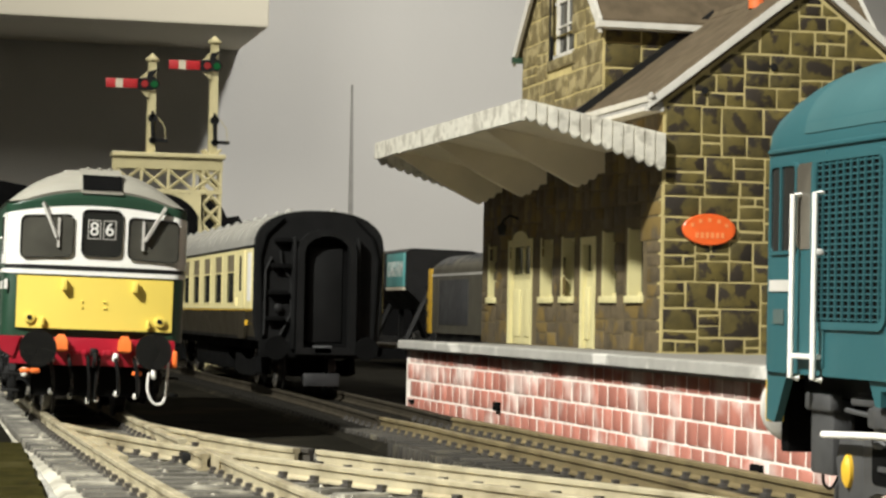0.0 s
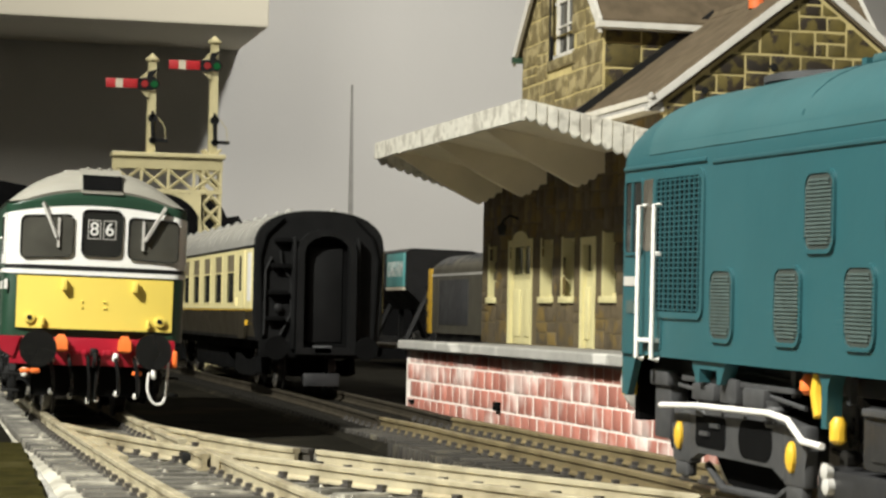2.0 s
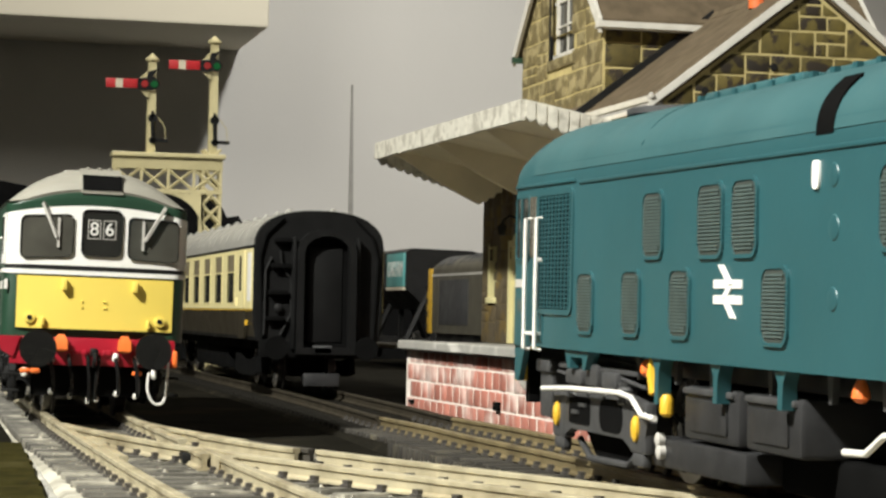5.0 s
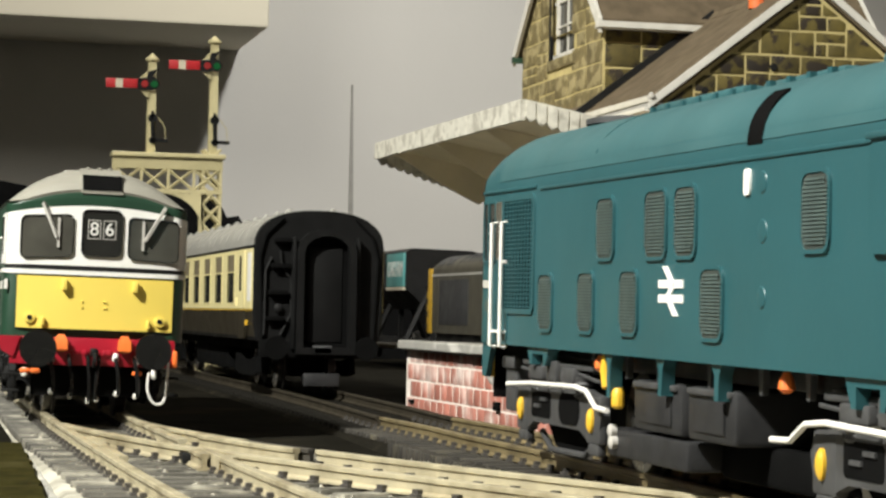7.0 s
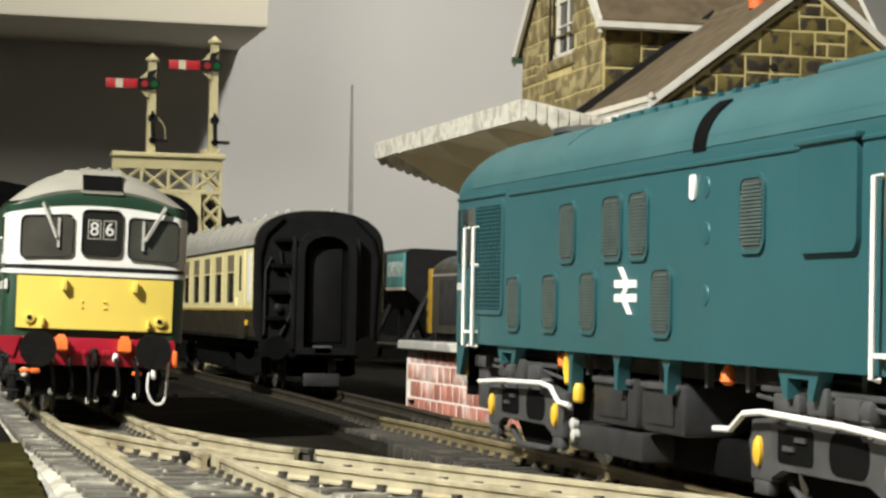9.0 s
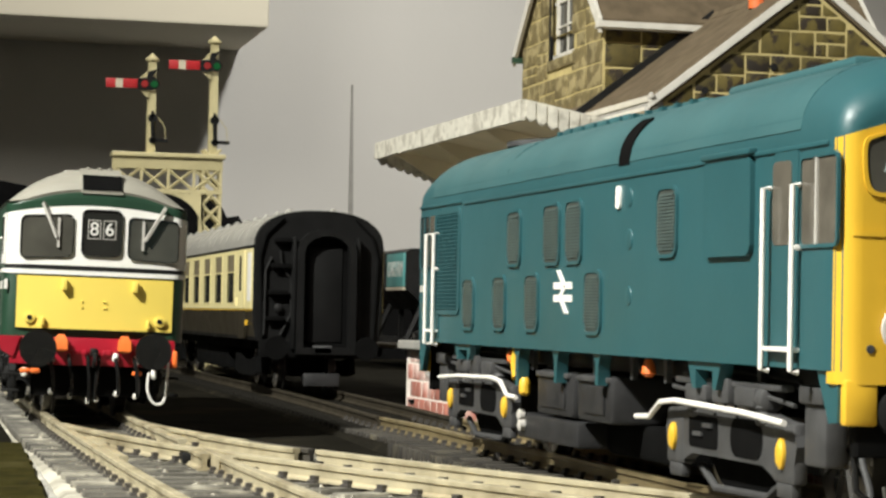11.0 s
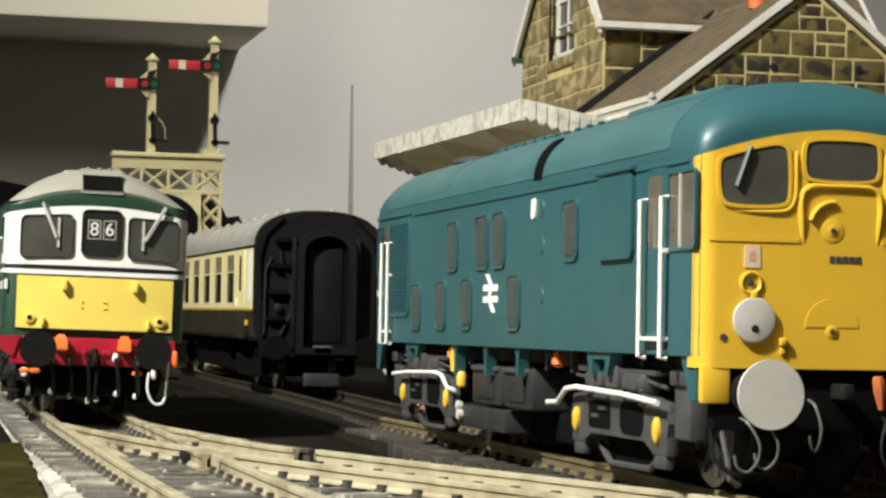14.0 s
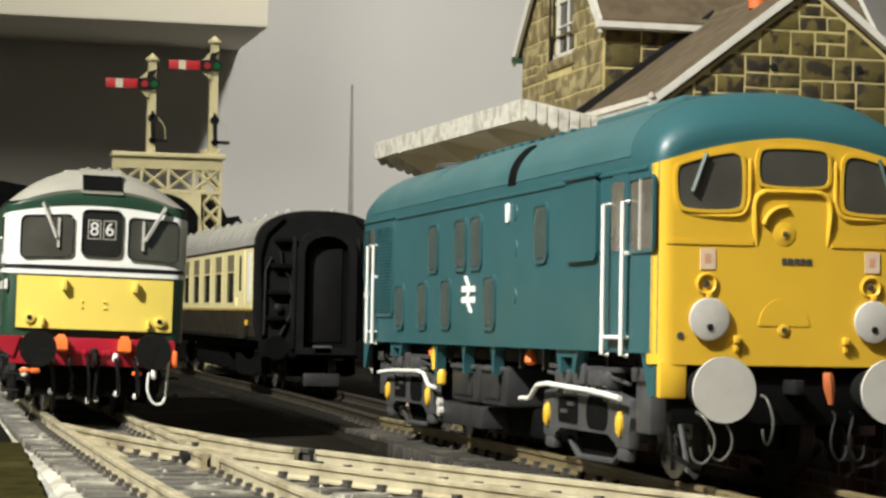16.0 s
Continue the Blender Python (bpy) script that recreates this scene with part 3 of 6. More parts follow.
    # two-storey cross wing rising out of the low roof
    tx0, tx1, ty0, ty1, tz = 196.0, 276.0, 619.0, 707.0, 110.0
    rise = 42.0
    ym = (ty0 + ty1) / 2
    win = (648.5, 673.5, 102.8, 128)
    part("wing_gable_wall", wall_with_holes(tx0, tx0 + 3, ty0, ty1, 62, tz, [(win[0], win[1], win[2], tz - 0.01)]), MORTAR, s, smooth=0)
    up = Shape()
    up.prism([(ty0, tz), (win[0], tz), (win[0], tz + rise * (win[0] - ty0) / 44)], "x", tx0, tx0 + 3)
    up.prism([(win[1], tz), (ty1, tz), (win[1], tz + rise * (ty1 - win[1]) / 44)], "x", tx0, tx0 + 3)
    up.prism([(win[0], win[3]), (win[1], win[3]), (win[1], tz + rise * (ty1 - win[1]) / 44), (ym, tz + rise), (win[0], tz + rise * (win[0] - ty0) / 44)], "x", tx0, tx0 + 3)
    part("wing_gable_top", up, MORTAR, s)
    part("wing_side_wall", Shape().box(tx0 + 3, tx1, ty0, ty0 + 3, 62, tz), MORTAR, s, smooth=0)
    part("wing_far_wall", Shape().box(tx0 + 3, tx1, ty1 - 3, ty1, 62, tz), MORTAR, s, smooth=0)
    part("wing_back_wall", Shape().prism([(ty0, 62), (ty1, 62), (ty1, tz), (ym, tz + rise), (ty0, tz)], "x", tx1 - 3, tx1), MORTAR, s)
    for sgn in (-1, 1):
        def pw(d, u):
            return (ym + sgn * d, tz + rise - rise / 44 * d + u)
        part("wing_roof_slope", Shape().prism([pw(0, 0.4), pw(47, 0.4), pw(47, 2.2), pw(0, 2.4)], "x", tx0 - 1.6, tx1 + 4), ROOFB, s)
        part("wing_bargeboard", Shape().prism([pw(-0.3, -1.8), pw(47.4, -1.8), pw(47.4, 2.6), pw(-0.3, 2.8)], "x", tx0 - 2.6, tx0 - 1.5), BARGE, s)
        part("wing_bargeboard", Shape().prism([pw(-0.3, -1.8), pw(47.4, -1.8), pw(47.4, 2.6), pw(-0.3, 2.8)], "x", tx1 + 3.9, tx1 + 5.2), BARGE if sgn < 0 else GREEN, s)
    part("wing_gutter", Shape().prism([(ty0 - 4.4, tz - 3.4), (ty0 - 4.4, tz - 1.6), (ty0 - 1.4, tz - 1.6), (ty0 - 1.6, tz - 3.8)], "x", tx0 - 3, tx0 + 44), BARGE, s)
    part("wing_gutter", Shape().prism([(ty1 + 0.8, tz - 4.4), (ty1 + 0.8, tz - 2.2), (ty1 + 3.0, tz - 2.2), (ty1 + 3.0, tz - 4.0)], "x", tx0 - 3, tx1), GREEN, s)
    part("valley_flashing", Shape().prism([(WX - 1.5, EZ + 1.2), (RX, RZ + 2.0), (RX, RZ + 4.2), (WX - 1.5, EZ + 3.6)], "y", ty0 - 1.6, ty0 - 0.4), BLACK, s)
    # sash window of the wing
    w = part("window_frame", Shape().box(tx0 + 0.6, tx0 + 1.8, win[0], win[0] + 1.4, win[2], win[3]).box(tx0 + 0.6, tx0 + 1.8, win[1] - 4.6, win[1] - 3.4, win[2], win[3]).box(tx0 + 0.6, tx0 + 1.8, win[0], win[1], win[2], win[2] + 1.6).box(tx0 + 0.6, tx0 + 1.8, win[0], win[1], win[3] - 1.4, win[3]), BARGE, s)
    part("glazing_bar", Shape().box(tx0 + 0.9, tx0 + 1.5, 658.6, 659.3, win[2] + 1.6, win[3] - 1.4).box(tx0 + 0.9, tx0 + 1.5, win[0], win[1] - 3.4, 112.6, 113.2).box(tx0 + 0.9, tx0 + 1.5, win[0], win[1], 120.4, 121.2), BARGE, w)
    part("pane", Shape().box(tx0 + 1.6, tx0 + 1.9, win[0], win[1], win[2], win[3]), DARKGL, w)
    part("window_sill", Shape().box(tx0 - 0.8, tx0 + 1, win[0] - 2.4, win[1] + 2.4, win[2] - 3.4, win[2], 0.2), STONEW, s)
    part("window_jamb", Shape().box(tx0 - 0.3, tx0 + 0.6, win[1] - 0.4, win[1] + 2.0, win[2], win[3]), BLACK, s, "dark inner face of the window opening")
    # doors and windows of the track side
    for a, b, c, d, kind in OPENINGS:
        if kind == "w":
            f = part("window", Shape().box(WX - 0.4, WX + 3.4, b - 0.7, b + 0.5, c - 0.2, d + 0.4).box(WX + 2.6, WX + 3.4, a, b, d - 1.0, d).box(WX + 2.6, WX + 3.4, a, b, c, c + 1.0).box(WX + 2.6, WX + 3.4, a, a + 1.0, c, d), JOINERY, s, "cream painted window opening")
            part("sill", Shape().box(WX - 1.1, WX + 1.2, a - 0.8, b + 1.2, c - 1.9, c, 0.15), JOINERY, f)
            part("glazing_bar", Shape().box(WX + 2.7, WX + 3.3, (a + b) / 2 - 0.35, (a + b) / 2 + 0.35, c, d), JOINERY, f)
            part("pane", Shape().box(WX + 3.3, WX + 3.6, a + 0.2, b - 0.2, c + 0.2, d - 0.2), DARKGL, f)
        else:
            f = part("door", Shape().box(WX + 0.9, WX + 2.2, a + 1.4, b - 1.4, c, c + 20.5, 0.1), JOINERY, s, "cream painted panelled door")
            part("door_frame", Shape().box(WX - 0.4, WX + 2.6, b - 1.8, b + 0.4, c, d).box(WX - 0.4, WX + 2.6, a - 0.2, a + 1.4, c, d).box(WX - 0.4, WX + 2.4, a + 1.4, b - 1.8, d - 2.2, d), JOINERY, f)
            ym2 = (a + b) / 2
            part("upper_rail", Shape().box(WX + 0.9, WX + 2.0, a + 1.4, b - 1.4, c + 20.5, c + 22.2).box(WX + 0.9, WX + 2.0, ym2 - 0.8, ym2 + 0.8, c + 22, d - 2.2), JOINERY, f)
            part("pane", Shape().box(WX + 1.5, WX + 1.8, a + 1.4, b - 1.8, c + 22, d - 2.2), DARKGL, f)
            for u in (0.27, 0.73):
                yy = a + (b - a) * u
                part("panel", Shape().box(WX + 0.4, WX + 1.0, yy - (b - a) * 0.14, yy + (b - a) * 0.14, c + 2.5, c + 17.5, 0.2), JOINERY, f)
            if b - a > 20:
                part("fanlight", Shape().prism([(ym2 + 9 * math.cos(t), d - 0.5 + 3.2 * math.sin(t)) for t in np.linspace(0, math.pi, 12)], "x", WX - 0.5, WX + 0.2), JOINERY, f)
    # oval enamel sign on the gable
    sg = part("oval_sign", Shape().loft([[(201.6 + 7.3 * q * math.cos(t), Y0 - 0.5 - e, 45.3 + 4.1 * q * math.sin(t)) for t in np.linspace(0, 2 * math.pi, 40)[:-1]] for q, e in ((1, 0), (1, 0.5), (0.96, 0.7))]), SIGNM, s, "orange oval enamel sign with pale worn lettering")
    for ang in (150, 118, 90, 62, 30):
        x, z = 201.6 + 5.4 * math.cos(radians(ang)), 45.1 + 2.7 * math.sin(radians(ang))
        part("letter_bar", Shape().box(x - 0.45, x + 0.45, Y0 - 1.3, Y0 - 1.1, z - 0.5, z + 0.5), SIGNTXT, sg)
    for i in range(6):
        x = 198.2 + i * 1.4
        part("letter_bar", Shape().box(x - 0.45, x + 0.45, Y0 - 1.3, Y0 - 1.1, 43.0 + 0.05 * abs(i - 2.5), 44.6), SIGNTXT, sg)
    for x, z in ((200.0, 81.5), (219, 88.5), (243, 88.8)):
        part("drain_hole", Shape().lathe((x, Y0 - 0.2, z), "y", [(1.0, -0.4), (1.0, 0.3)], 12), BLACK, s)
    canopy()
    return s, gx1


def scallop_line(a, b, n, depth, lo0, lo1):
    """The lower edge of a valance: n round teeth from a to b, between the levels lo0 and lo1."""
    out = []
    for i in range(n):
        for t in np.linspace(0, 1, 6)[:-1]:
            u = (i + t) / n
            out.append((a + (b - a) * u, lo0 + (lo1 - lo0) * u - depth * math.sin(math.pi * t)))
    out.append((b, lo1))
    return out


def canopy():
    c = thing("platform_canopy", "white painted timber platform canopy with scalloped valances", "canopy")
    ox, n0, n1 = 150.0, 541.5, 723.0
    oz, iz = 76.9, 69.5
    part("roof_board", Shape().prism([(ox + 0.8, oz - 1.4), (WX, iz - 1.4), (WX, iz - 0.2), (ox + 0.8, oz - 0.2)], "y", n0 + 0.9, n1 - 0.9), CANUNDER, c)
    rings = []
    for i in range(62):
        y = n0 + (n1 - n0) * i / 61
        lift = 1.6 * i / 61
        j = random.uniform(-0.15, 0.15)
        rings.append([(ox - 0.2, y, oz - 5.2 + lift + j), (ox - 0.2, y, oz + 0.1 + lift), (ox + 1.0, y, oz + 0.1 + lift), (ox + 1.0, y, oz - 5.2 + lift + j)])
    part("fascia", Shape().loft(rings), CANOPY, c)
    for y, name in ((n0, "near_valance"), (n1 - 0.9, "far_valance")):
        v = part("valance", Shape().prism([(WX - 0.2, iz + 0.2), (ox + 1, oz + 0.1)] + scallop_line(ox + 1, WX - 0.2, 13, 1.1, oz - 4.0, 60.8), "y", y, y + 0.9), CANOPY, c)
        k = 13
        for i in range(k):
            u0, u1 = (i + 0.08) / k, (i + 0.92) / k
            x0, x1 = ox + 1 + (WX - ox - 1.2) * u0, ox + 1 + (WX - ox - 1.2) * u1
            um = (u0 + u1) / 2
            lo, hi = oz - 4.0 + (60.8 - oz + 4.0) * um, oz + (iz - oz) * um
            sh = Shape().prism([(x0, lo + 0.3), (x0 * 0.75 + x1 * 0.25, lo - 0.4), (x0 * 0.5 + x1 * 0.5, lo - 0.7), (x0 * 0.25 + x1 * 0.75, lo - 0.75), (x1, lo - 0.3), (x1, hi - 0.5), (x0, hi - 0.3)], "y", y - 0.35, y + 0.05)
            part("valance_board", sh, CANOPY, v)
    for y in (594, 652, 704):
        pts = [(WX, 62.5), (WX, iz - 1.3), (ox + 4, oz - 2.2), (ox + 4, oz - 3.6), (WX - 22, 65.2), (WX - 9.0, 58.8), (WX - 7.6, 58.4), (WX - 6.6, 59.4), (WX - 5.4, 59.2), (WX - 4.6, 60.6), (WX - 3.0, 60.6), (WX - 2.2, 62.2)]
        part("bracket", Shape().prism(pts, "y", y - 1.0, y + 1.0), CANUNDER, c)
    # wall lamp under the canopy
    l = thing("wall_lamp", "small dark station lamp on a curved bracket by the door", "lamp")
    part("bracket", Shape().tube([(WX, 683, 53), (WX - 3, 683, 54), (WX - 5, 683, 52.5), (WX - 5.5, 683, 51)], 0.4), BLACK, l)
    part("lantern", Shape().lathe((WX - 5.5, 683, 47.6), "z", [(0.5, 0), (1.1, 0.3), (1.5, 2.6), (1.7, 2.8), (0.4, 4.0)], 8), BLACK, l)


# ---- signals ----
def signals():
    s = thing("signal_bracket", "cream lattice bracket signal with two red semaphore arms", "signal", at=(0, 930, 0))
    post = Shape()
    for x in (118.8, 126.2):
        for y in (-3.6, 3.6):
            post.box(x - 0.6, x + 0.6, y - 0.6, y + 0.6, -5, 86)
    p = part("main_post", post, SIGNAL, s)
    lat = Shape()
    z = -4.0
    while z < 82:
        for y in (-3.9, 3.9):
            lat.bar((118.8, y, z), (126.2, y, z + 7.6), 0.9).bar((126.2, y, z), (118.8, y, z + 7.6), 0.9)
        z += 7.8
    part("lattice", lat, SIGNAL, p)
    deck = part("deck", Shape().box(80.8, 128, -6, 6, 85.4, 87.2, 0.2), SIGNAL, s)
    gd = part("girder", Shape().box(81.5, 127, -4.4, -3.4, 80.5, 85.4).box(81.5, 127, -4.4, -3.4, 70.6, 72.2).box(81.5, 127, 3.4, 4.4, 80.5, 85.4).box(81.5, 127, 3.4, 4.4, 70.6, 72.2), SIGNAL, s)
    tr = Shape()
    for x0 in (82, 93, 104.2, 115):
        tr.bar((x0, -3.9, 72), (x0 + 10.6, -3.9, 80.6), 1.0).bar((x0 + 10.6, -3.9, 72), (x0, -3.9, 80.6), 1.0)
        tr.box(x0 - 0.5, x0 + 0.6, -4.5, -3.5, 72, 80.6)
    part("lattice", tr, SIGNAL, gd)
    arch = [(119.6, 52), (119.6, 70.8), (101, 70.8)] + [(101 + 18 * math.sin(a), 54 + 16.5 * math.cos(a)) for a in np.linspace(0, 1.55, 10)]
    part("arch_brace", Shape().prism(arch, "y", -4.2, -3.2), SIGNAL, s)
    for x, z0, z1, za in ((97.2, 87.2, 128.5, 115.8), (123.2, 87.2, 137.0, 124.5)):
        d = part("doll_post", Shape().box(x - 2.0, x + 1.6, -1.8, 1.8, z0, z1 - 2.5, taper=0.92), SIGNAL, s)
        part("finial", Shape().lathe((x - 0.2, 0, z1 - 3), "z", [(2.2, 0), (2.9, 0.6), (2.9, 1.4), (1.6, 2.2), (0.8, 3.2), (0, 3.6)], 14), SIGNAL, d)
        a = part("semaphore_arm", Shape().box(x - 19.6, x - 5.5, -3.4, -2.8, za - 1.9, za + 1.9, 0.1), SIGRED, d, "red semaphore arm with a white band")
        part("white_band", Shape().box(x - 15.6, x - 12.6, -3.55, -3.38, za - 1.92, za + 1.92), SIGWHITE, a)
        part("spectacle_plate", Shape().prism([(x - 6.5, za - 2.2), (x - 2, za - 2.4), (x + 1.5, za - 2.2), (x + 2.8, za), (x + 1.6, za + 2.3), (x - 0.2, za + 3.4), (x + 2.4, za + 6.6), (x - 2.2, za + 5.2), (x - 2.8, za + 2.4), (x - 6.5, za + 2.2)], "y", -3.9, -3.3), BLACK, a)
        part("red_lens", Shape().lathe((x - 3.6, -3.9, za), "y", [(1.5, -0.2), (1.5, 0.1)], 14), SIGREDL, a)
        part("green_lens", Shape().lathe((x + 0.4, -3.9, za), "y", [(1.5, -0.2), (1.5, 0.1)], 14), SIGGREEN, a)
        part("cap_bracket", Shape().prism([(x - 5.5, za + 2.5), (x - 2, za + 6.0), (x - 2, za + 3.0)], "y", -2.6, -1.6).prism([(x - 5.5, za - 2.6), (x - 1.8, za - 6.0), (x - 1.8, za - 2.6)], "y", -2.6, -1.6), SIGNAL, d)
        part("lever", Shape().lathe((x + 0.2, -2.4, z0 + 14.5), "y", [(1.9, -0.5), (1.9, 0.5)], 12).box(x - 0.4, x + 0.6, -2.9, -2.1, z0 + 14, z0 + 17.5).bar((x + 0.2, -2.4, z0 + 14), (x + 0.6, -2.4, z0 + 6), 1.3).box(x - 0.2, x + 6.6, -2.9, -2.1, z0 + 4.6, z0 + 6.0).lathe((x + 0.4, -2.4, z0 + 5.3), "y", [(1.5, -0.5), (1.5, 0.5)], 12), BLACK, d)
        part("pull_wire", Shape().tube([(x + 5.6, -2.4, z0 + 5.5), (x + 5.4, -2.4, z0 + 11), (x + 2.4, -2.4, z0 + 15)], 0.18, 6), SIGNAL, d)


# ---- rolling stock ----
def body_rings(half, w, zb, zc, z_end, z_top, dome, corner, power=0.8, n=9, both=True, peak=0.0):
    """Cross-sections of a vehicle body along y, with rounded ends and a domed roof."""
    ds = [0, 0.25, 0.8, 1.6, corner, 4, 6, 8.5, dome, dome + 4]
    ys = [(-half + d, d) for d in ds]
    ys += [(half - d, d if both else 99) for d in reversed(ds)]
    rings = []
    for y, d in ys:
        ww = w - (corner - math.sqrt(max(0, corner**2 - (corner - d) ** 2))) if d < corner else w
        k = min(d / dome, 1)
        crown = z_end + (z_top - z_end) * math.sqrt(1 - (1 - k) ** 2)
        rt = []
        for i in range(n + 1):
            t = math.pi / 2 * i / n
            xr = ww * math.cos(t) ** 0.9 if i < n else 0.0
            rt.append((xr, zc + (crown - zc) * ((1 - (xr / ww) ** peak) if peak else math.sin(t) ** power)))
        half_pts = [(ww, zb)] + rt
        rings.append([(x, y, z) for x, z in half_pts] + [(-x, y, z) for x, z in reversed(half_pts[:-1])])
    return rings


def face_panel(x0, x1, zlo, zhi, yf, off, thick=0.5, n=16):
    """A panel that follows the curved front yf(x), from zlo(x) to zhi(x)."""
    rings = []
    for i in range(n + 1):
        x = (x0 + x1) / 2 + (x1 - x0) / 2 * math.sin(math.pi * (i / n - 0.5))
        y = yf(x) - off
        rings.append([(x, y, zlo(x)), (x, y, zhi(x)), (x, y + thick, zhi(x)), (x, y + thick, zlo(x))])
    return Shape().loft(rings)


def ring_frame(inner, outer, at, d0, d1):
    """A rim between two outlines of equal number; at maps (a, b, depth) into space."""
    sh = Shape()
    n = len(inner)
    rows = [[at(*p, d0) for p in outer], [at(*p, d1) for p in outer], [at(*p, d1) for p in inner], [at(*p, d0 + 0.02) for p in inner]]
    sh.loft(rows, caps=False)
    return sh


def soften(pts, times):
    """Cuts the corners of an outline, so that they become round."""
    for _ in range(times):
        out = []
        for p, q in zip(pts, pts[1:] + pts[:1]):
            out += [(0.75 * p[0] + 0.25 * q[0], 0.75 * p[1] + 0.25 * q[1]), (0.25 * p[0] + 0.75 * q[0], 0.25 * p[1] + 0.75 * q[1])]
        pts = out
    return pts


def bent_pane(outline, at, d):
    sh = Shape()
    lo, hi = [at(*p, d) for p in outline], [at(*p, d - 0.15) for p in outline]
    return sh.loft([hi, lo])


def wheelset(parent, y, r, name="wheelset"):
    w = part(name, Shape().tube([(-10, 0, 0), (10, 0, 0)], 1.0, 10), WHEEL, parent, at=(0, y, r))
    for sx in (-1, 1):
        x = 7.2 * sx
        part("wheel", Shape().lathe((x, 0, 0), "x", [(1.5, 0.4 * sx), (r - 1.4, 0.5 * sx), (r - 1.1, 1.3 * sx), (r - 0.05, 1.3 * sx), (r, -0.4 * sx), (r + 0.75, -0.5 * sx), (r + 0.75, -1.0 * sx), (1.5, -1.0 * sx)], 28), WHEEL, w)
        part("tyre", Shape().lathe((x, 0, 0), "x", [(r - 0.9, 1.32 * sx), (r - 0.1, 1.36 * sx), (r - 0.1, 1.2 * sx), (r - 0.9, 1.2 * sx)], 28), STEEL, w)
        sp = Shape()
        for i in range(8):
            a = math.pi / 4 * i
            sp.bar((x + 1.35 * sx, 1.6 * math.cos(a), 1.6 * math.sin(a)), (x + 1.35 * sx, (r - 1.2) * math.cos(a), (r - 1.2) * math.sin(a)), 0.5)
        part("spokes", sp, WHEEL, w)
    return w


def buffer_at(parent, x, y, z, sgn, r, head, stock, length=7.0, label=""):
    """A buffer that points along sgn*y."""
    b = part("buffer", Shape().lathe((x, y, z), "y", [(r, sgn * length), (r, sgn * (length - 0.5)), (r * 0.85, sgn * (length - 0.9)), (1.0, sgn * (length - 1.0)), (1.0, sgn * 3.5)], 28), head, parent, label)
    part("housing", Shape().lathe((x, y, z), "y", [(1.7, sgn * 4.2), (1.9, sgn * 4.0), (1.9, sgn * 1.0), (2.6, sgn * 0.8), (2.6, 0)], 16), stock, b)
    return b


